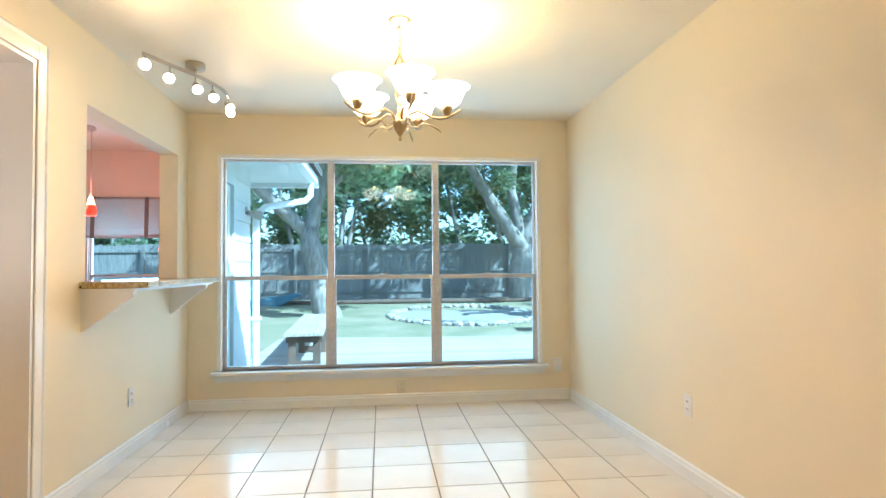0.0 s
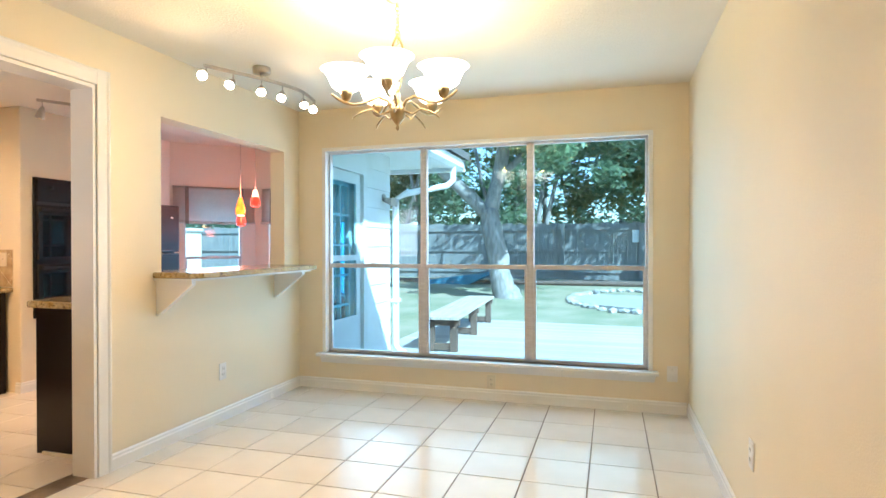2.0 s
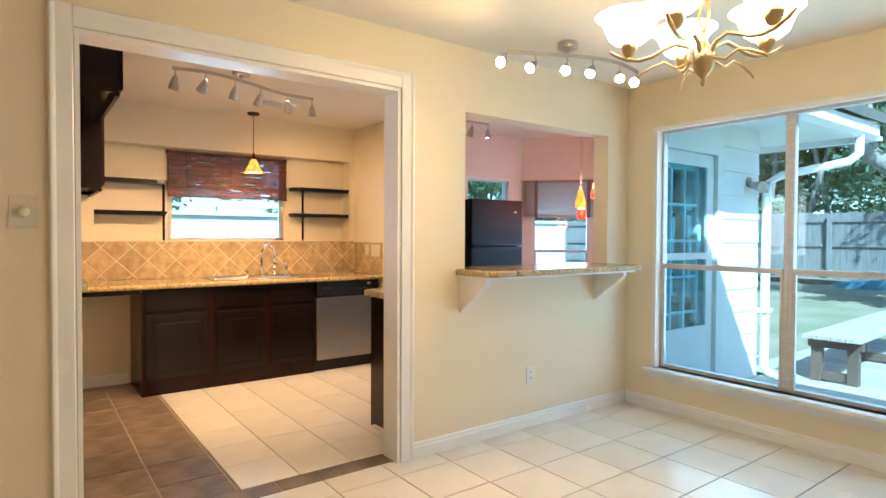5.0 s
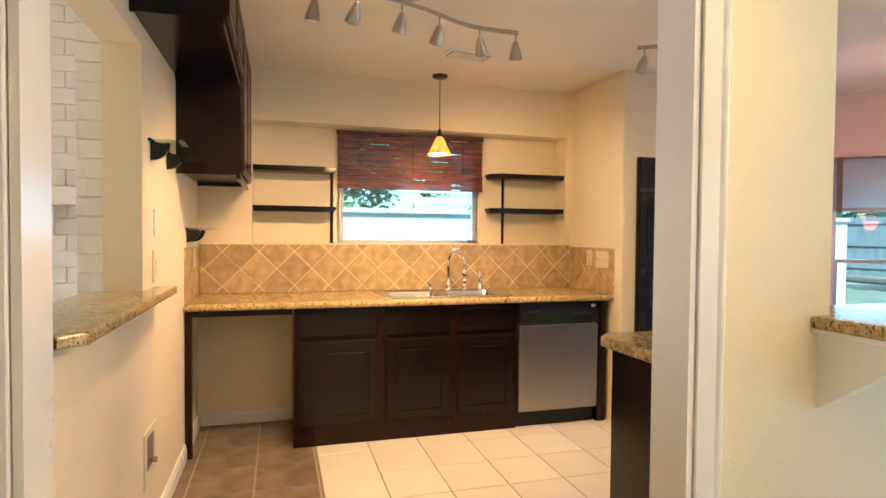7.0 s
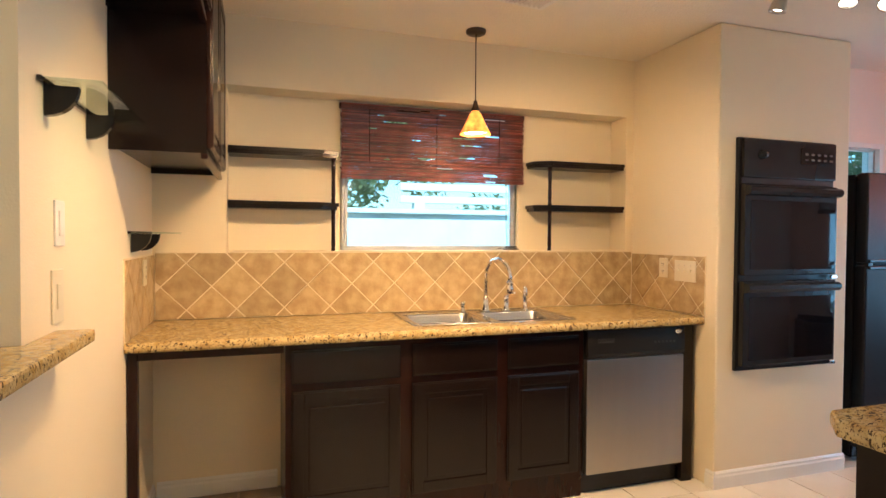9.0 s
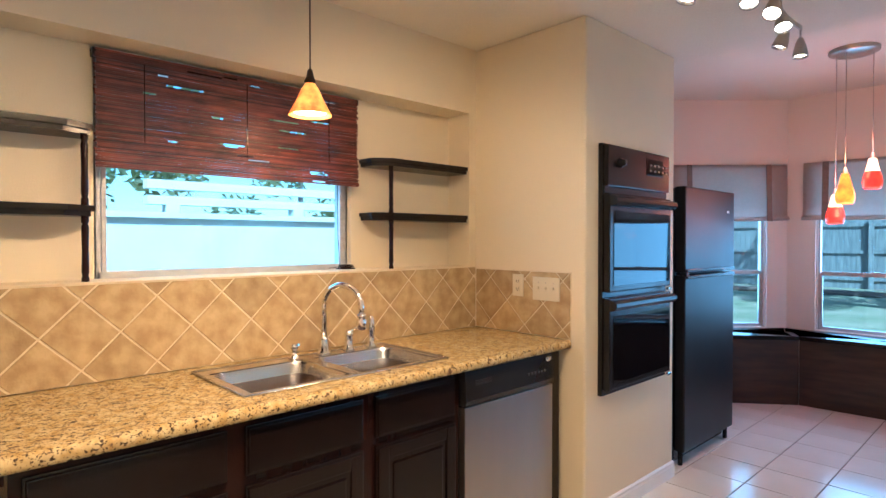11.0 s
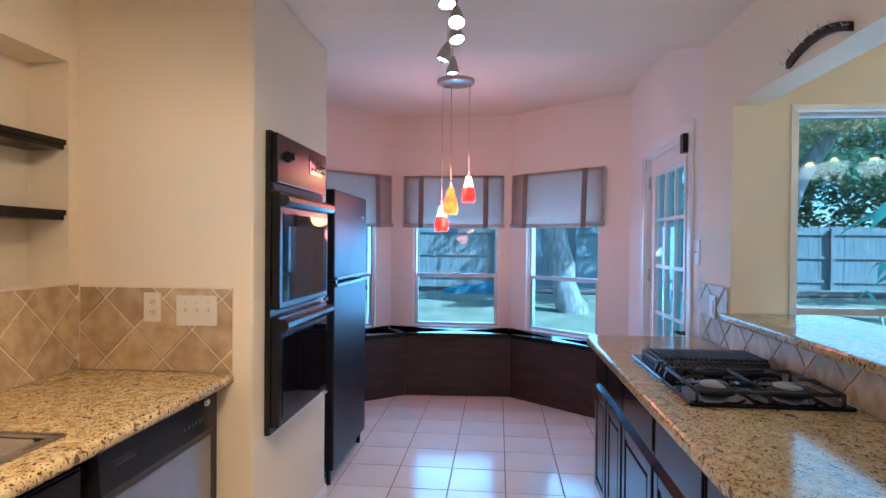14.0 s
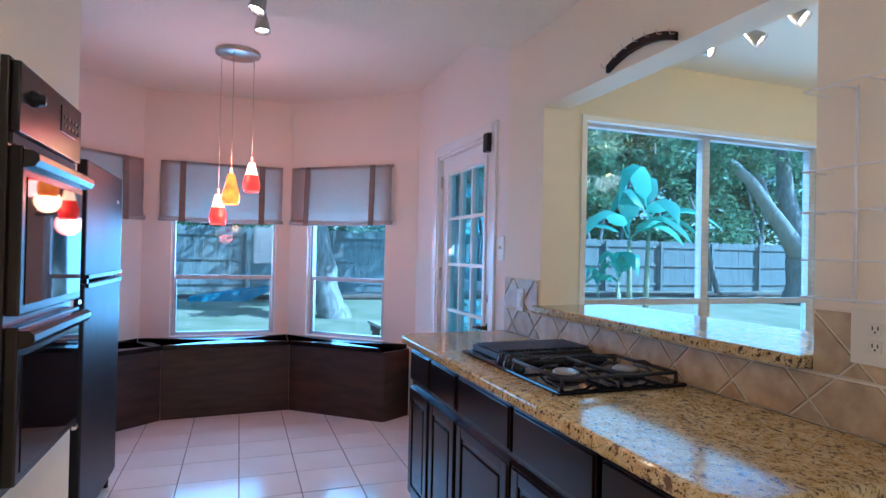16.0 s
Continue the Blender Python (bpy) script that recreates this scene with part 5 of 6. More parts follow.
def storm_door():
    t = thing("storm_door", "white full-view storm door outside the patio door", "storm door", kind="structure")
    bm = panel_with_holes(B(), "x", PX1 - 0.012, PX1 + 0.014, 5.275, 6.17, -0.06, 2.035, [(5.375, 6.07, 0.50, 1.10), (5.375, 6.07, 1.16, 1.93)])
    part("frame", bm, M_SIDING, t)
    for a, b in ((0.50, 1.10), (1.16, 1.93)):
        g = part("pane", box(B(), PX1 - 0.002, 5.365, a - 0.01, PX1 + 0.002, 6.08, b + 0.01), M_PANE, t)
        g.visible_shadow = False
    part("casing", panel_with_holes(B(), "x", PX1 + 0.021, PX1 + 0.045, 5.155, 6.29, -0.1, 2.15, [(5.245, 6.20, -1, 2.05)]), M_SIDING, t)


storm_door()


# ---- small fixtures ----
def ceiling_vent(x, y):
    t = thing("ceiling_vent", "white slatted air register in the kitchen ceiling", "air vent", at=(x, y, CEIL), turn=8)
    bm = panel_with_holes(B(), "y", -0.006, 0, -0.165, 0.165, -0.09, 0.09, [(-0.14, 0.14, -0.065, 0.065)])
    bmesh.ops.transform(bm, matrix=pose(0, 0, 0, 90, 0, 90), verts=bm.verts)
    part("frame", bm, M_WHITEPLATE, t)
    # flat dark sheet coloured as the shade inside the duct
    part("duct_shade", box(B(), -0.065, -0.14, -0.0025, 0.065, 0.14, -0.0005), M_DARKSLOT, t)
    for k in range(10):
        y0 = -0.13 + k * 0.0275
        part("slat", prism(B(), [(y0, -0.004), (y0 + 0.012, -0.014), (y0 + 0.014, -0.013), (y0 + 0.002, -0.003)], "x", -0.065, 0.065), M_WHITEPLATE, t)


ceiling_vent(-3.41, 2.89)


def key_rack():
    t = thing("key_rack", "curved wooden rack with small metal hooks above the hatch", "key rack")
    z = lambda u: 2.105 + 0.040 * (1 - (2 * u - 1) ** 2)
    pts = [(3.76 + 0.38 * k / 12, z(k / 12)) for k in range(13)]
    part("board", prism(B(), pts + [(y, v - 0.03) for y, v in pts[::-1]], "x", PX0 - 0.018, PX0 - 0.001), M_WOODRED, t)
    for k in range(7):
        y, v = pts[min(12, 2 * k)]
        part("hook", tube(B(), [(PX0 - 0.016, y, v - 0.008), (PX0 - 0.035, y, v - 0.012), (PX0 - 0.042, y, v + 0.004)], 0.0022, 6), M_NICKEL, t)


key_rack()


def wire_rack():
    t = thing("wire_rack", "white wire spice rack on the kitchen wall", "wire rack")
    y0, y1 = 2.90, 3.235
    for y in (3.16, 2.95):
        part("upright", rod(B(), (PX0 - 0.006, y, 1.24), (PX0 - 0.006, y, 1.76), 0.0035, seg=8), M_WHITEPLATE, t)
    for z in (1.25, 1.34, 1.455, 1.555, 1.75):
        bm = tube(B(), [(PX0 - 0.006, y0, z), (PX0 - 0.085, y0, z), (PX0 - 0.085, y1, z), (PX0 - 0.006, y1, z)], 0.0022, 6)
        part("wire", bm, M_WHITEPLATE, t)
    for z in (1.25, 1.455, 1.75):
        for k in range(4):
            part("wire", tube(B(), [(PX0 - 0.006, y0 + 0.05 + k * 0.07, z), (PX0 - 0.085, y0 + 0.05 + k * 0.07, z)], 0.0018, 5), M_WHITEPLATE, t)


wire_rack()


def wall_box():
    t = thing("utility_box", "white recessed plastic utility box low in the wall", "utility box")
    bm = panel_with_holes(B(), "y", KLEFT, KLEFT + 0.006, -2.66, -2.45, 0.27, 0.50, [(-2.63, -2.49, 0.33, 0.47)])
    part("face_frame", bm, M_PLATE, t)
    # flat sheet on the wall; its taupe stands for the shade within the box
    part("recess_shade", box(B(), -2.628, KLEFT + 0.0005, 0.332, -2.492, KLEFT + 0.002, 0.468), M_STRAP, t, "flat taupe sheet coloured like the shade inside")
    part("valve", rod(B(), (-2.56, KLEFT + 0.001, 0.36), (-2.56, KLEFT + 0.03, 0.36), 0.012), M_BRASS, t, "brass valve")


wall_box()
# fireplace beyond the south hatch
fireplace = thing("fireplace", "white painted brick fireplace with a dark firebox", "fireplace")
part("core", panel_with_holes(B(), "x", -3.6, -3.01, -0.75, 0.94, 0, CEIL - 0.003, [(-0.45, 0.62, 0.30, 1.10)]), M_TRIM, fireplace)
part("pilaster_core", box(B(), -3.6, 0.955, 0, -2.51, 1.055, CEIL - 0.003), M_TRIM, fireplace)
part("firebox_back", box(B(), -3.68, -0.6, 0.2, -3.602, 0.8, 1.2), M_IRON, fireplace, "black firebox back")
part("mantel", box(B(), -3.12, -0.85, 1.44, -2.86, 0.93, 1.52, 0.008), M_TRIM, fireplace, "white mantel shelf")
part("corbel", prism(B(), [(-3.01, 1.28), (-2.92, 1.44), (-3.01, 1.44)], "y", 0.60, 0.72), M_TRIM, fireplace)


# ---- outdoors: ground, deck, house outside ----
def land(x, y):
    """Height of the yard: it rises gently from the house towards the back fence."""
    return -0.17 + 0.30 * max(0.0, min(1.0, (y - 8.0) / 9.0)) + 0.03 * noise.noise((x * 0.3, y * 0.3, 0))


bm = B()
xs = [-400, -120, -60, -30] + [-20 + k for k in range(50)] + [40, 80, 200, 400]
yn = [-400, -120, -40, -10, 0, 4] + [5 + k for k in range(28)] + [40, 60, 120, 400]
grid = [[bm.verts.new((x, y, land(x, y))) for x in xs] for y in yn]
for a, b in zip(grid, grid[1:]):
    for k in range(len(xs) - 1):
        if -5 < (xs[k] + xs[k + 1]) / 2 < 2 and a[0].co.y < 4.5 and b[0].co.y > -5:
            continue
        f = bm.faces.new((a[k], a[k + 1], b[k + 1], b[k]))
        f.smooth = True
structure("ground", bm, M_GRASS, "patchy lawn with bare earth", "ground")


def bed(name, x0, x1, y0, y1, rise, mat, label):
    bm = B()
    n = 40
    rows = [[bm.verts.new((x0 + (x1 - x0) * i / n, y0 + (y1 - y0) * j / 6, land(x0 + (x1 - x0) * i / n, y0 + (y1 - y0) * j / 6) + rise * math.sin(math.pi * min(1, (j + 0.2) / 3)) * 0.8 + 0.02 * noise.noise((i * 0.9, j * 0.9, 3)))) for i in range(n + 1)] for j in range(7)]
    for a, b in zip(rows, rows[1:]):
        for k in range(n):
            f = bm.faces.new((a[k], a[k + 1], b[k + 1], b[k]))
            f.smooth = True
    return structure(name, bm, mat, label, "ground")


bed("planting_bed", -20, 24, 17.0, 19.6, 0.10, M_DIRT, "dark mulched bed along the fence")
tagged(new("bed_edging", mesh_of("bed_edging", tube(B(), [(-20 + k, 16.9 + 0.25 * math.sin(k * 0.5), land(-20 + k, 16.9) + 0.05) for k in range(44)], 0.07, 6), M_BENCHLEG)), "dark timber edging of the planting bed", "edging")

# deck
deck = structure("deck", prism(B(), [(-1.15, 5.10), (6.6, 5.10), (6.6, 11.22), (-1.42, 11.22), (-1.42, 7.75), (-1.15, 7.1)], "z", -0.16, -0.118), M_BENCHLEG, "weathered grey plank deck", "deck")
exterior = structure("wall_exterior", panel_with_holes(B(), "x", PX1 + 0.003, PX1 + 0.02, FARY + 0.145, 7.0, -0.12, 2.42, [(5.245, 6.20, -1, 2.05)]), M_SIDING, "white lap siding on the house's outside wall", "wall")
for k in range(11):
    z = -0.1 + k * 0.225
    for a, b in ((FARY + 0.15, 5.15), (6.30, 7.02)) if z < 2.05 else ((FARY + 0.15, 7.02),):
        bm = prism(B(), [(PX1 + 0.02, z), (PX1 + 0.036, z), (PX1 + 0.026, z + 0.222), (PX1 + 0.02, z + 0.222)], "y", a, b)
        part("siding_board", bm, M_SIDING, exterior)
bm = B()
prism(bm, [(PX1 + 0.02, 7.02), (PX1 + 0.02, 7.72), (-2.1, 7.72)], "z", 2.36, 2.40)
structure("bay_soffit", bm, M_SIDING, "white soffit over the bay", "soffit")
eave = thing("roof_eave", "white boxed eave with fascia and gutter", "eave", kind="structure")
part("soffit", box(B(), PX1 + 0.02, FARY + 0.15, 2.36, -0.62, 8.15, 2.40), M_SIDING, eave)
part("soffit", box(B(), -5.6, 7.72, 2.36, PX1 + 0.02, 8.15, 2.40), M_SIDING, eave)
bm = prism(B(), [(-0.62, 2.30), (-0.56, 2.30), (-0.50, 2.34), (-0.50, 2.45), (-0.62, 2.45)], "y", FARY + 0.15, 8.20)
part("gutter", bm, M_SIDING, eave)
part("fascia", box(B(), -5.6, 8.12, 2.30, -0.5, 8.20, 2.46), M_SIDING, eave)
part("roof", prism(B(), [(-0.45, 2.46), (-5.6, 4.7), (-5.6, 4.8), (-0.45, 2.56)], "y", FARY + 0.15, 8.25), M_ROOF, eave)
structure("roof_dining", prism(B(), [(-1.22, 2.60), (2.6, 2.60), (2.6, 2.72), (-1.22, 2.72)], "y", -3, 5.12), M_ROOF, "shingled roof over the dining room", "roof")
spout = thing("downspout", "white downspout that bends from the eave to the corner", "downspout")
part("pipe", tube(B(), [(-0.56, 7.75, 2.32), (-0.56, 7.75, 2.14), (-0.62, 7.68, 2.06), (-1.02, 7.16, 1.92), (-1.12, 7.06, 1.84), (-1.12, 7.06, 0.0), (-1.06, 7.03, -0.06), (-0.96, 7.0, -0.09)], 0.042, 8), M_SIDING, spout)
part("strap", box(B(), -1.17, 7.0, 0.55, -1.07, 7.12, 0.59), M_SIDING, spout)
lampo = thing("flood_light", "grey double flood light on the siding", "outdoor lamp")
for dy in (-0.06, 0.09):
    part("lamp_head", rod(B(), (-1.17, 6.80 + dy * 0.3, 1.82), (-1.02, 6.80 + dy, 1.78), 0.025, 0.055, 14), M_STEEL, lampo)
part("base", rod(B(), (-1.19, 6.80, 1.84), (-1.165, 6.80, 1.84), 0.05, seg=16), M_STEEL, lampo)


def deck_bench(at, turn, long):
    t = thing("deck_bench", "weathered plank bench on square timber legs on the deck", "bench", at=at, turn=turn, group="deck benches")
    for k in range(4):
        part("plank", box(B(), -0.235 + k * 0.12, -long / 2, 0.415, -0.123 + k * 0.12, long / 2, 0.455, 0.006), M_BENCHOUT, t)
    for y in (-long / 2 + 0.14, 0, long / 2 - 0.14):
        for x in (-0.19, 0.11):
            part("leg", box(B(), x, y - 0.045, 0, x + 0.09, y + 0.045, 0.33, 0.004), M_BENCHLEG, t)
        part("rail", box(B(), -0.22, y - 0.04, 0.33, 0.23, y + 0.04, 0.413, 0.004), M_BENCHLEG, t)
        part("foot_rail", box(B(), -0.10, y - 0.03, 0.02, 0.11, y + 0.03, 0.10, 0.004), M_BENCHLEG, t)


deck_bench((-0.66, 8.72, -0.09), 3, 3.1)
deck_bench((4.05, 10.75, -0.09), 90, 1.4)

# stone ring of the old pond
ring = thing("stone_ring", "rough ring of pale stones round a gravel bed", "stone ring", kind="structure")
random.seed(11)
for k in range(46):
    a = k * math.tau / 46
    x, y = 2.3 + 1.7 * math.cos(a), 13.6 + (1.9 + random.uniform(-0.15, 0.15)) * math.sin(a)
    bm = bmesh.new()
    bmesh.ops.create_icosphere(bm, subdivisions=1, radius=0.12)
    bmesh.ops.transform(bm, matrix=pose(x, y, land(x, y) + 0.03, 0, 0, random.uniform(0, 360)) @ Matrix.Diagonal((random.uniform(0.8, 1.5), random.uniform(0.7, 1.1), random.uniform(0.4, 0.7), 1)), verts=bm.verts)
    part("stone", bm, M_STONE, ring)
bm = B()
loop = [(2.3 + 1.6 * math.cos(k * math.tau / 40), 13.6 + 1.8 * math.sin(k * math.tau / 40)) for k in range(40)]
prism(bm, loop, "z", -0.10, 0.055)
part("gravel", bm, M_STONE, ring, "pale gravel fill")


def wood_fence(name, p, q, high, base):
    """A board fence from p to q in plan, with rails and uneven dog-eared boards."""
    t = thing(name, "tall weathered wooden board fence", "fence", kind="structure")
    p, q = Vector(p), Vector(q)
    way = (q - p).normalized()
    side = Vector((-way.y, way.x))
    long = (q - p).length
    random.seed(7)
    verts, faces = [], []
    n = int(long / 0.142)
    for k in range(n):
        a = p + way * (k * 0.142)
        w = 0.138
        d = random.uniform(0, 0.012)
        h = high + random.uniform(-0.03, 0.03) + 0.04 * noise.noise((k * 0.03, 0, 0))
        prof = ((0, base), (w, base), (w, h - 0.03), (w - 0.03, h), (0.03, h), (0, h - 0.03))
        i = len(verts)
        for dd in (d, d + 0.018):
            verts += [(*(a + way * u + side * dd), z) for u, z in prof]
        faces += [tuple(range(i, i + 6)), tuple(range(i + 11, i + 5, -1))] + [(i + j, i + 6 + j, i + 6 + (j + 1) % 6, i + (j + 1) % 6) for j in range(6)]
    me = bpy.data.meshes.new("fence_board")
    me.from_pydata(verts, [], faces)
    me.materials.append(M_FENCE)
    boards = new("fence_board", me)
    boards.parent = t
    boards["kind"] = "stuff"
    for z in (0.35, 1.05, 1.75):
        bm = B()
        a, b = p - side * 0.045, q - side * 0.045
        prism(bm, [tuple(a), tuple(b), tuple(b + side * 0.04), tuple(a + side * 0.04)], "z", z, z + 0.085)
        part("rail", bm, M_FENCE, t)
    k = 0.0
    while k < long:
        a = p + way * k - side * 0.10
        part("post", box(B(), a.x - 0.05, a.y - 0.05, base, a.x + 0.05, a.y + 0.05, high - 0.05), M_FENCE, t)
        k += 2.44


wood_fence("fence_back", (-22, 19.6), (26, 19.6), 2.0, -0.1)
wood_fence("fence_west", (-22, 0), (-22, 19.6), 2.0, -0.3)
wood_fence("fence_east", (26, 19.6), (26, 0), 2.0, -0.3)
part("sign", box(B(), 2.15, 19.52, 1.35, 2.42, 19.545, 1.75), M_SIDING, thing("fence_sign", "small white notice on the fence", "sign"))
tarp = B()
prism(tarp, [(-3.9, 0.05), (-2.5, 0.12), (-1.9, 0.42), (-2.1, 0.45), (-3.8, 0.22)], "y", 16.6, 17.3)
solid("pool_cover", tarp, M_TARP, "folded blue tarpaulin on the lawn", "tarpaulin")
# neighbour's white wall seen through the kitchen window
nb = thing("garden_wall", "tall white garden wall in bright sun", "garden wall")
part("wall", box(B(), -8.3, -6, -0.3, -8.1, 12, 1.62), M_SIDING, nb)
part("coping", box(B(), -8.36, -6, 1.62, -8.04, 12, 1.68), M_SIDING, nb)
pg = thing("pergola", "pale wooden pergola behind the kitchen", "pergola")
for z in (1.80, 1.98):
    part("beam", box(B(), -8.9, 3.6, z, -8.75, 9.5, z + 0.10), M_SIDING, pg)
for y in (3.8, 5.4, 7.0, 8.6):
    part("post", box(B(), -8.9, y, -0.25, -8.75, y + 0.15, 1.80), M_SIDING, pg)


# ---- trees ----
def leaf_mass(bm_lists, centre, radius, count, size, rnd, flat=0.75):
    """Adds small leaf quads scattered in a loose clump."""
    verts, faces = bm_lists
    for _ in range(count):
        u = Vector((rnd.gauss(0, 1), rnd.gauss(0, 1), rnd.gauss(0, 1))).normalized() * radius * rnd.random() ** 0.45
        c = Vector(centre) + Vector((u.x, u.y, u.z * flat))
        a = Vector((rnd.uniform(-1, 1), rnd.uniform(-1, 1), rnd.uniform(-0.7, 0.4))).normalized()
        b = a.orthogonal().normalized()
        b = (b * math.cos(rnd.random() * 6.28) + a.cross(b) * math.sin(rnd.random() * 6.28)).normalized()
        s = size * rnd.uniform(0.6, 1.4)
        i = len(verts)
        verts += [tuple(c - a * s), tuple(c + b * s * 0.38), tuple(c + a * s), tuple(c - b * s * 0.38)]
        faces.append((i, i + 1, i + 2, i + 3))


def leaf_part(name, lists, mat, parent):
    me = bpy.data.meshes.new(name)
    me.from_pydata(lists[0], [], lists[1])
    me.materials.append(mat)
    ob = new(name, me)
    ob.parent = parent
    return ob


def tree(label, limbs, clumps, leaf, seed, size=0.11, per=260):
    """limbs: lists of (x, y, z, radius) points; clumps: (x, y, z, radius) of the crown."""
    rnd = random.Random(seed)
    t = thing("tree", label, "tree")
    for k, limb in enumerate(limbs):
        pts, rad = [], []
        for (a, b) in zip(limb, limb[1:]):
            for s in range(4):
                f = s / 4
                p = Vector(a[:3]).lerp(Vector(b[:3]), f)
                j = 0.10 * a[3]
                pts.append(p + Vector((rnd.uniform(-j, j), rnd.uniform(-j, j), 0)))
                rad.append((a[3] + (b[3] - a[3]) * f) * rnd.uniform(0.93, 1.07))
        pts.append(Vector(limb[-1][:3]))
        rad.append(limb[-1][3])
        part("trunk" if k == 0 else "limb", tube(B(), pts, rad, 12), M_BARK, t)
    lists = ([], [])
    for x, y, z, r in clumps:
        for _ in range(6):
            o = Vector((rnd.gauss(0, 0.5), rnd.gauss(0, 0.5), rnd.gauss(0, 0.35))) * r
            leaf_mass(lists, (x + o.x, y + o.y, z + o.z), r * 0.45, int(per * r / 6), size, rnd)
    leaf_part("crown", lists, leaf, t)
    return t


g = land(-1.0, 13.8)
tree("leaning shade tree with a forked furrowed trunk", [
    [(-0.85, 13.8, g - 0.1, 0.36), (-1.0, 13.8, g + 0.3, 0.27), (-1.25, 13.85, 1.6, 0.23), (-1.35, 13.9, 2.1, 0.23)],
    [(-1.35, 13.9, 2.0, 0.18), (-2.3, 13.8, 2.9, 0.14), (-3.6, 13.5, 4.3, 0.10), (-4.6, 13.0, 5.6, 0.05)],
    [(-1.33, 13.9, 2.0, 0.19), (-1.1, 14.0, 3.1, 0.16), (-0.9, 14.1, 4.6, 0.13), (-0.4, 14.2, 6.5, 0.07)],
    [(-1.15, 14.0, 2.9, 0.09), (0.1, 14.2, 4.0, 0.07), (1.5, 14.1, 5.0, 0.04)],
    [(-2.2, 13.8, 2.8, 0.07), (-2.4, 14.0, 4.0, 0.05), (-2.1, 14.2, 5.4, 0.03)]],
    [(-0.3, 13.2, 4.3, 1.3), (1.2, 12.8, 4.5, 1.3), (2.4, 13.4, 4.9, 1.3), (-1.7, 13.0, 4.9, 1.3), (-3.2, 13.0, 4.9, 1.4), (-4.8, 12.6, 5.6, 1.5), (0.6, 13.6, 5.9, 1.7), (-1.2, 14.0, 6.6, 1.8), (-3, 14, 6.8, 1.8), (2.6, 14, 6.2, 1.6), (0.1, 12.4, 3.6, 0.8), (3.9, 14.5, 5.4, 1.3)], M_LEAF, 21, 0.10, 900)
tree("broad live oak with heavy spreading limbs", [
    [(4.6, 17.2, 0.0, 0.42), (4.7, 17.3, 1.3, 0.33), (4.75, 17.4, 1.9, 0.33)],
    [(4.7, 17.3, 1.8, 0.24), (3.9, 17.2, 3.0, 0.19), (3.0, 17.0, 4.4, 0.13), (2.4, 16.8, 6.0, 0.08)],
    [(4.75, 17.4, 1.8, 0.26), (5.4, 17.5, 3.2, 0.21), (6.4, 17.5, 4.8, 0.15), (7.4, 17.5, 6.4, 0.08)],
    [(4.75, 17.4, 1.9, 0.2), (4.5, 17.6, 3.6, 0.16), (4.7, 17.7, 5.6, 0.10)]],
    [(3.4, 16.5, 4.9, 1.5), (5.0, 16.4, 5.2, 1.6), (6.6, 16.6, 5.3, 1.6), (8.0, 17, 5.6, 1.6), (2.2, 16.6, 5.4, 1.4), (5.6, 17.2, 6.8, 2.2), (3.8, 16.0, 3.7, 0.8), (7.2, 16.4, 4.2, 0.9)], M_LEAFDARK, 22, 0.10, 800)
tree("large oak with several bare spreading limbs by the fence", [
    [(13.2, 14.6, 0.0, 0.55), (13.3, 14.7, 1.2, 0.45), (13.3, 14.7, 1.7, 0.45)],
    [(13.2, 14.7, 1.5, 0.30), (11.9, 14.4, 2.5, 0.22), (10.4, 14.0, 3.5, 0.16), (8.8, 13.6, 4.2, 0.08)],
    [(13.3, 14.7, 1.6, 0.34), (13.9, 14.5, 3.2, 0.27), (14.9, 14.4, 5.2, 0.16)],
    [(13.3, 14.7, 1.6, 0.32), (12.8, 14.9, 3.4, 0.24), (12.6, 15.0, 5.6, 0.14)],
    [(11.8, 14.4, 2.4, 0.12), (11.5, 14.6, 3.6, 0.09), (10.6, 14.7, 4.9, 0.05)],
    [(12.3, 16.9, 0.1, 0.10), (11.6, 16.8, 1.9, 0.08), (10.8, 16.7, 3.4, 0.05)]],
    [(9.5, 13.5, 4.9, 1.4), (11.2, 13.8, 5.2, 1.6), (13.0, 14.2, 5.8, 1.8), (15, 14.2, 5.6, 1.7), (8.2, 13.6, 4.6, 1.1), (16.6, 14.6, 4.8, 1.6), (10.4, 14.6, 4.1, 0.8)], M_LEAFDARK, 23, 0.10, 800)


# woods beyond the fence: shrubs and small trees with gaps of sky
def far_woods(name, x0, x1, y, seed, leaf, trunks):
    rnd = random.Random(seed)
    t = thing(name, "tangled trees and shrubs beyond the fence", "woods", kind="stuff")
    lists = ([], [])
    for k in range(int((x1 - x0) / 0.75)):
        x = x0 + k * 0.75 + rnd.uniform(-0.6, 0.6)
        for _ in range(7):
            z = rnd.uniform(1.6, 8.0) if rnd.random() < 0.85 else rnd.uniform(8, 10)
            if rnd.random() < (0.45 if 2.0 < z < 3.6 else 0.12):
                continue
            leaf_mass(lists, (x, y + rnd.uniform(-1.6, 1.6), z), rnd.uniform(0.5, 1.2), 190, 0.15, rnd)
    ob = leaf_part("foliage", lists, leaf, t)
    ob["kind"] = "stuff"
    bm = B()
    for k in range(trunks):
        x = rnd.uniform(x0, x1)
        lean = rnd.uniform(-0.9, 0.9)
        tube(bm, [(x, y, 0), (x + lean * 0.3, y, 2.2), (x + lean, y + 0.2, 4.6), (x + lean * 1.4, y, 7)], [rnd.uniform(0.06, 0.16), 0.10, 0.07, 0.03], 7)
    ob = part("stems", bm, M_BARK, t)
    ob["kind"] = "stuff"
    return t


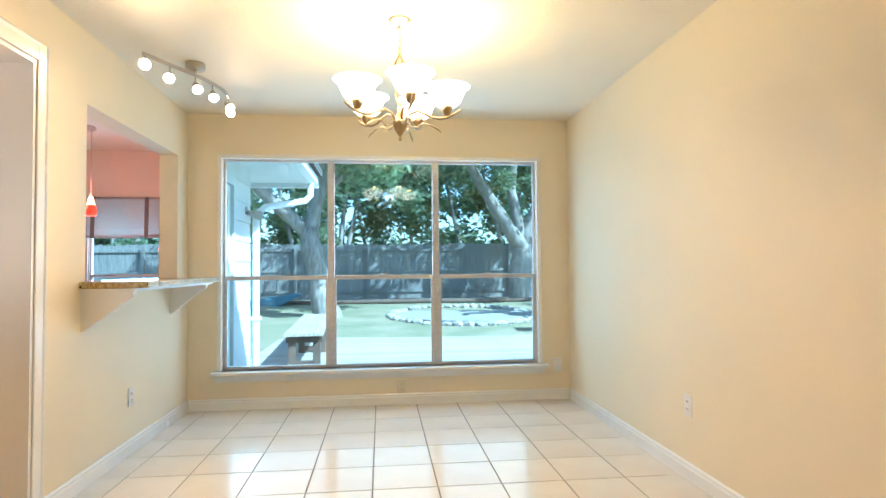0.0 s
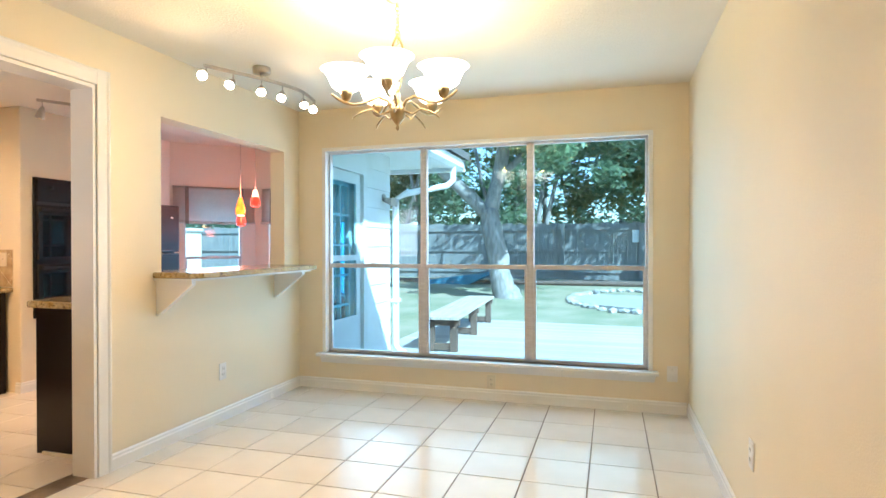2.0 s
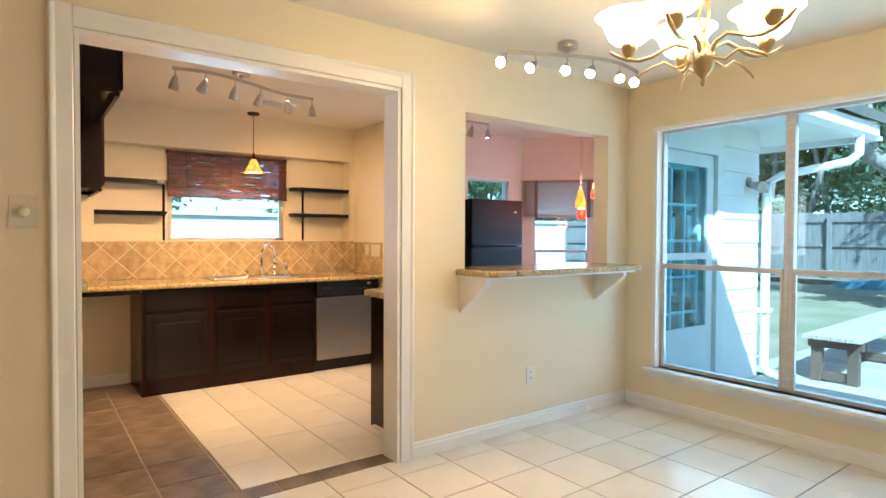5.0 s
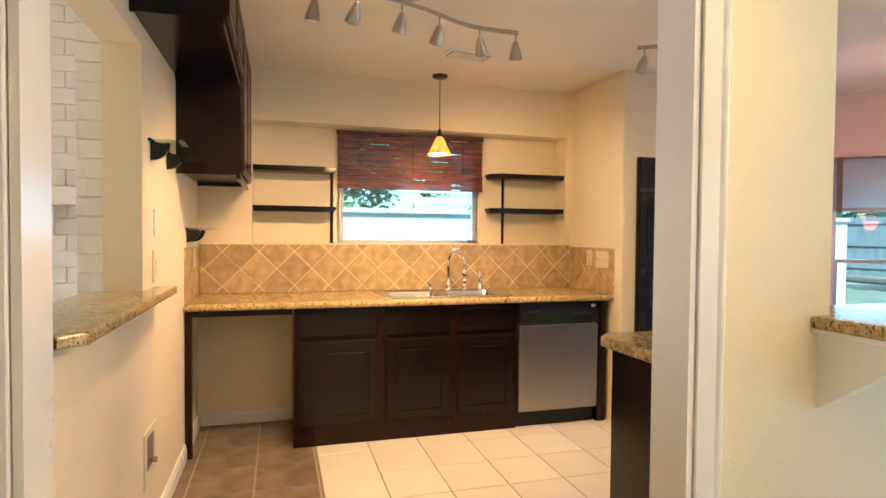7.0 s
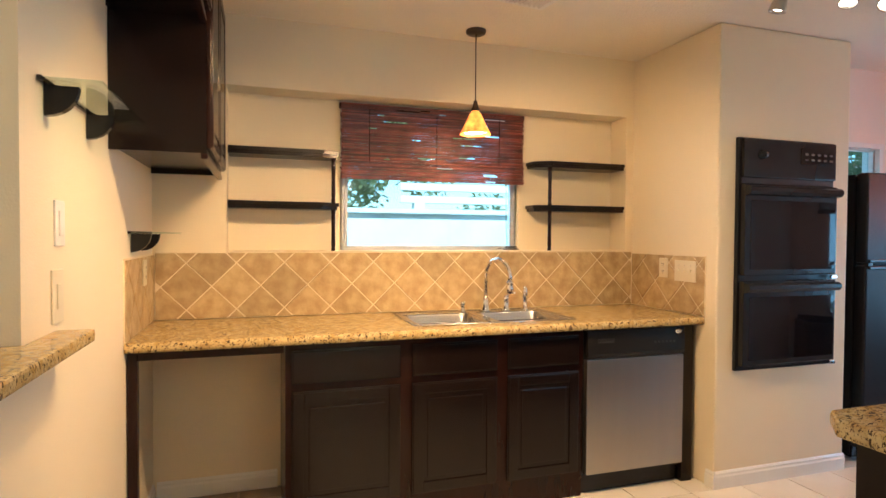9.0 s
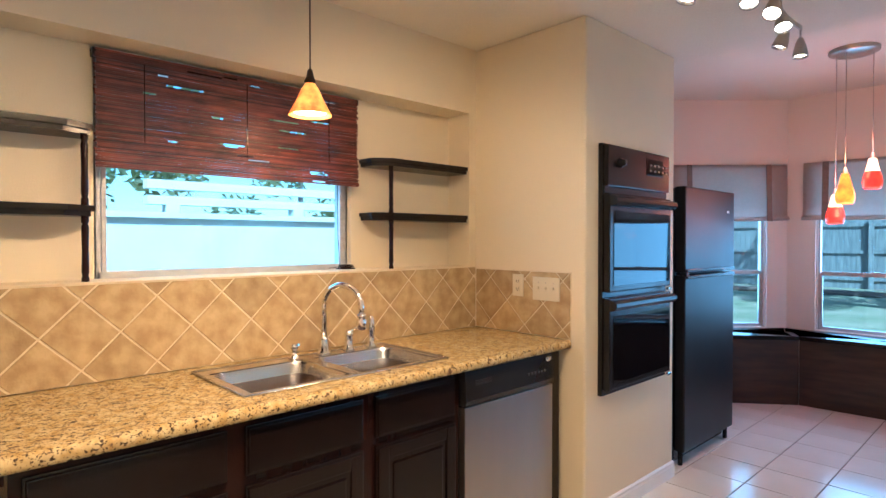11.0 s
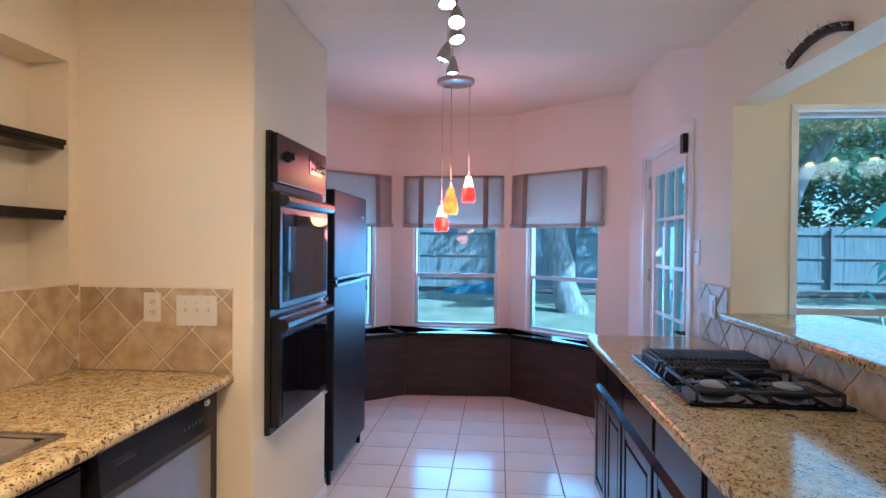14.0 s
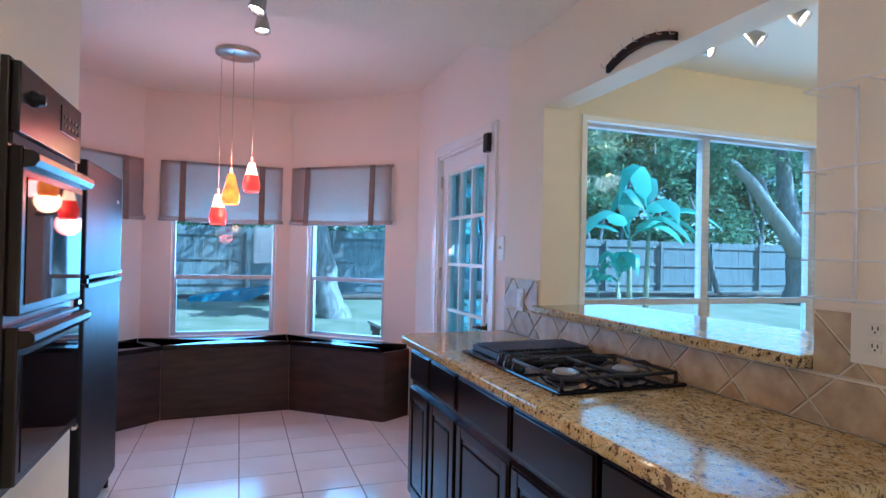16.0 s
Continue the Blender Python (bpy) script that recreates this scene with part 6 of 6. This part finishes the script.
far_woods("woods", -26, 30, 22.5, 31, M_LEAFDARK, 34)
far_woods("woods", -28, 32, 26.0, 32, M_LEAFYELLOW, 16)
far_woods("woods", -26, 30, 30.0, 33, M_LEAF, 10)
far_woods("woods", -8, 16, 19.0, 34, M_LEAFYELLOW, 8).rotation_euler = (0, 0, radians(90))


def banana_plant(x, y, scale, seed):
    """Tall soft stems with long arching, torn leaves."""
    rnd = random.Random(seed)
    t = thing("banana_plant", "banana plant with big arching bright green leaves", "plant", at=(x, y, land(x, y)))
    for k, (dx, h) in enumerate(((0, 1.75), (0.42, 2.1), (-0.22, 0.7))):
        h *= scale
        part("stem", tube(B(), [(dx, 0, -0.05), (dx * 1.1, 0.02, h * 0.5), (dx * 1.25, 0.05, h)], [0.075 * scale, 0.055 * scale, 0.04 * scale], 10), M_STALK, t, "pale ringed stem")
        for j in range((6, 5, 2)[k]):
            a = j * 2.4 + k + rnd.uniform(-0.3, 0.3)
            long = scale * rnd.uniform(1.3, 1.8) * (1 if k < 2 else 0.6)
            rise = rnd.uniform(0.8, 2.4)
            bm = B()
            prev = None
            for s in range(15):
                u = s / 14
                r = long * u * (1.0 if rise < 1.5 else 0.7)
                z = h + long * (rise * u * 1.2 - (0.35 + rise) * u * u * 0.95)
                w = 0.25 * scale * math.sin(math.pi * min(1, 0.10 + u * 0.93)) ** 0.7 * (0.12 if u < 0.2 else 1)
                c, sn = math.cos(a), math.sin(a)
                rag = rnd.uniform(0.82, 1.0)
                row = [bm.verts.new((dx * 1.25 + r * c - d * w * rag * sn, 0.05 + r * sn + d * w * rag * c, z - abs(d) * w * 0.35)) for d in (-1, 0, 1)]
                if prev:
                    for i in (0, 1):
                        f = bm.faces.new((prev[i], prev[i + 1], row[i + 1], row[i]))
                        f.smooth = True
                prev = row
            part("leaf", bm, M_BANANA, t)


banana_plant(5.3, 12.5, 1.0, 41)
banana_plant(4.45, 12.4, 0.45, 42)


# ---- pieces of floors, backsplashes and brickwork ----
shared = {}


def tile_mesh(w, d, mat, high=0.006):
    """A floor tile with eased edges, its top at the floor's level."""
    key = (round(w, 3), round(d, 3), mat.name)
    if key not in shared:
        e = 0.0015
        bm = B()
        rings = [[bm.verts.new((sx * (w / 2 - i), sy * (d / 2 - i), z)) for sx, sy in ((-1, -1), (1, -1), (1, 1), (-1, 1))] for i, z in ((0, -high), (0, -e), (e, 0))]
        for a, b in zip(rings, rings[1:]):
            for k in range(4):
                bm.faces.new((a[k], a[(k + 1) % 4], b[(k + 1) % 4], b[k]))
        bm.faces.new(rings[-1])
        shared[key] = mesh_of("tile", bm, mat)
    return shared[key]


def lay(parent, x0, x1, y0, y1, ox, oy, px, py, joint, mat):
    """Tiles in the rectangle, on a grid with an edge at (ox, oy)."""
    i0, i1 = math.floor((x0 - ox) / px), math.ceil((x1 - ox) / px)
    j0, j1 = math.floor((y0 - oy) / py), math.ceil((y1 - oy) / py)
    rnd = random.Random(9)
    for i in range(i0, i1):
        for j in range(j0, j1):
            a, b = max(x0, ox + i * px + joint / 2), min(x1, ox + (i + 1) * px - joint / 2)
            c, d = max(y0, oy + j * py + joint / 2), min(y1, oy + (j + 1) * py - joint / 2)
            if b - a < 0.012 or d - c < 0.012:
                continue
            ob = new("tile", tile_mesh(b - a, d - c, mat))
            ob.location = ((a + b) / 2, (c + d) / 2, rnd.uniform(-0.0006, 0.0004))
            ob.parent = parent


lay(floor_dining, PX1 - 0.03, EAST, -1.6, FARY, 0.327, 4.096, 0.344, 0.352, 0.007, M_TILE)
lay(floor_kitchen, -4.27, PX1 - 0.175, 1.944, 7.54, -3.690, 1.950, 0.330, 0.318, 0.006, M_TILE)
lay(floor_slate, -4.27, PX1 - 0.17, -0.4, 1.936, -3.63, 1.936, 0.330, 0.330, 0.010, M_SLATE)
lay(floor_slate, PX1 - 0.17, PX1 - 0.036, -1.6, 2.90, 0, 2.12, 5.0, 0.33, 0.008, M_SLATE)


def diamond_wall(name, label, parent, axis, face, out, u0, u1, z0, z1, side, ou, oz):
    """Square tiles set on their corners, cut off at the edges of a backsplash."""
    base = structure(name, box(B(), *((face, u0, z0, face + out * 0.006, u1, z1) if axis == "x" else (u0, face, z0, u1, face + out * 0.006, z1))), M_TRAVGROUT, label, "backsplash")
    half = side / math.sqrt(2)
    joint = 0.007

    def clip(poly):
        for ax, lim, sgn in ((0, u0 + 0.002, 1), (0, u1 - 0.002, -1), (1, z0 + 0.002, 1), (1, z1 - 0.006, -1)):
            res = []
            for k in range(len(poly)):
                p, q = poly[k], poly[(k + 1) % len(poly)]
                dp, dq = sgn * (p[ax] - lim), sgn * (q[ax] - lim)
                if dp >= 0:
                    res.append(p)
                if dp * dq < 0:
                    f = dp / (dp - dq)
                    res.append((p[0] + (q[0] - p[0]) * f, p[1] + (q[1] - p[1]) * f))
            poly = res
            if len(poly) < 3:
                return None
        return poly

    h = half - joint * 0.7
    for i in range(math.floor((u0 - ou) / half) - 1, math.ceil((u1 - ou) / half) + 2):
        for j in range(math.floor((z0 - oz) / half) - 1, math.ceil((z1 - oz) / half) + 2):
            if (i + j) % 2:
                continue
            cu, cz = ou + i * half, oz + j * half
            poly = clip([(cu - h, cz), (cu, cz - h), (cu + h, cz), (cu, cz + h)])
            if not poly:
                continue
            area = abs(sum(poly[k][0] * poly[(k + 1) % len(poly)][1] - poly[(k + 1) % len(poly)][0] * poly[k][1] for k in range(len(poly)))) / 2
            if area < 0.0004:
                continue
            mu = sum(p[0] for p in poly) / len(poly)
            mz = sum(p[1] for p in poly) / len(poly)
            bm = B()
            rings = []
            for d, s in ((0.004, 1.0), (0.0095, 1.0), (0.011, 0.975)):
                w = face + out * d
                rings.append([bm.verts.new((w, mu + (u - mu) * s, mz + (z - mz) * s) if axis == "x" else (mu + (u - mu) * s, w, mz + (z - mz) * s)) for u, z in poly])
            for a, b in zip(rings, rings[1:]):
                for k in range(len(poly)):
                    bm.faces.new((a[k], a[(k + 1) % len(poly)], b[(k + 1) % len(poly)], b[k]))
            bm.faces.new(rings[-1])
            bmesh.ops.recalc_face_normals(bm, faces=bm.faces)
            if bm.faces[-1].normal.dot(Vector((out, 0, 0) if axis == "x" else (0, out, 0))) < 0:
                bmesh.ops.reverse_faces(bm, faces=bm.faces)
            ob = part("tile", bm, M_TRAV, base)
    return base


TILE = 0.168
diamond_wall("backsplash_sink", "tan travertine tiles set diagonally behind the sink", None, "x", SINKX, 1, KLEFT + 0.012, BLOCKY0 - 0.012, 0.906, 1.244, TILE, 1.36, 1.07)
diamond_wall("backsplash_side", "tan travertine tiles set diagonally beside the counter", None, "y", BLOCKY0, -1, SINKX + 0.012, -3.44, 0.906, 1.235, TILE, -3.96, 1.07)
diamond_wall("backsplash_south", "tan travertine tiles set diagonally beside the counter", None, "y", KLEFT, 1, SINKX + 0.012, -3.44, 0.906, 1.235, TILE, -3.96, 1.07)
diamond_wall("backsplash_hatch", "tan travertine tiles set diagonally under the hatch", None, "x", PX0, -1, 2.86, 5.035, 0.931, 1.058, TILE, 4.10, 0.985)
diamond_wall("backsplash_hatch_end", "tan travertine tiles set diagonally beside the hatch", None, "x", PX0, -1, 4.668, 5.035, 1.060, 1.222, TILE, 4.10, 0.985)
diamond_wall("backsplash_hatch_near", "tan travertine tiles set diagonally beside the hatch", None, "x", PX0, -1, 2.86, 3.258, 1.060, 1.222, TILE, 4.10, 0.985)
ledge = B()
box(ledge, NICHEX, 1.562, 1.2405, SINKX + 0.010, 3.948, 1.2475, 0.002)
solid("splash_ledge", ledge, M_TRAVGROUT, "grouted ledge on top of the backsplash", "ledge", "structure")

# deck planks
for k in range(42):
    y = 5.12 + k * 0.145
    x0 = -1.15 if y < 7.1 else -1.44
    if ("plank", x0) not in shared:
        shared[("plank", x0)] = mesh_of("plank", box(B(), x0, 0, -0.03, 6.62, 0.139, 0, 0.003), M_DECK)
    ob = new("plank", shared[("plank", x0)])
    ob.location = (0, y, -0.09)
    ob.parent = deck

# painted bricks
def bricks(parent, axis, face, u0, u1, z0, z1, holes=()):
    rnd = random.Random(4)
    row = 0
    z = z0
    while z < z1 - 0.02:
        u = u0 - (0.11 if row % 2 else 0.0)
        while u < u1:
            a, b = max(u0, u + 0.004), min(u1, u + 0.216)
            u += 0.22
            if b - a < 0.02 or any(h[0] < (a + b) / 2 < h[1] and h[2] < z + 0.03 < h[3] for h in holes):
                continue
            key = ("brick", axis, round(b - a, 3))
            if key not in shared:
                w = b - a
                shared[key] = mesh_of("brick", box(B(), -0.004, -w / 2, 0, 0.007, w / 2, 0.071, 0.003) if axis == "x" else box(B(), -w / 2, -0.004, 0, w / 2, 0.007, 0.071, 0.003), M_BRICK)
            ob = new("brick", shared[key])
            ob.location = (face + rnd.uniform(-0.002, 0.003), (a + b) / 2, z) if axis == "x" else ((a + b) / 2, face, z)
            ob.parent = parent
        z += 0.076
        row += 1


bricks(fireplace, "x", -2.51, 0.957, 1.053, 0.85, 2.42)
bricks(fireplace, "x", -3.01, 0.0, 0.94, 0.85, 2.42, [(-0.45, 0.62, 0.30, 1.12)])
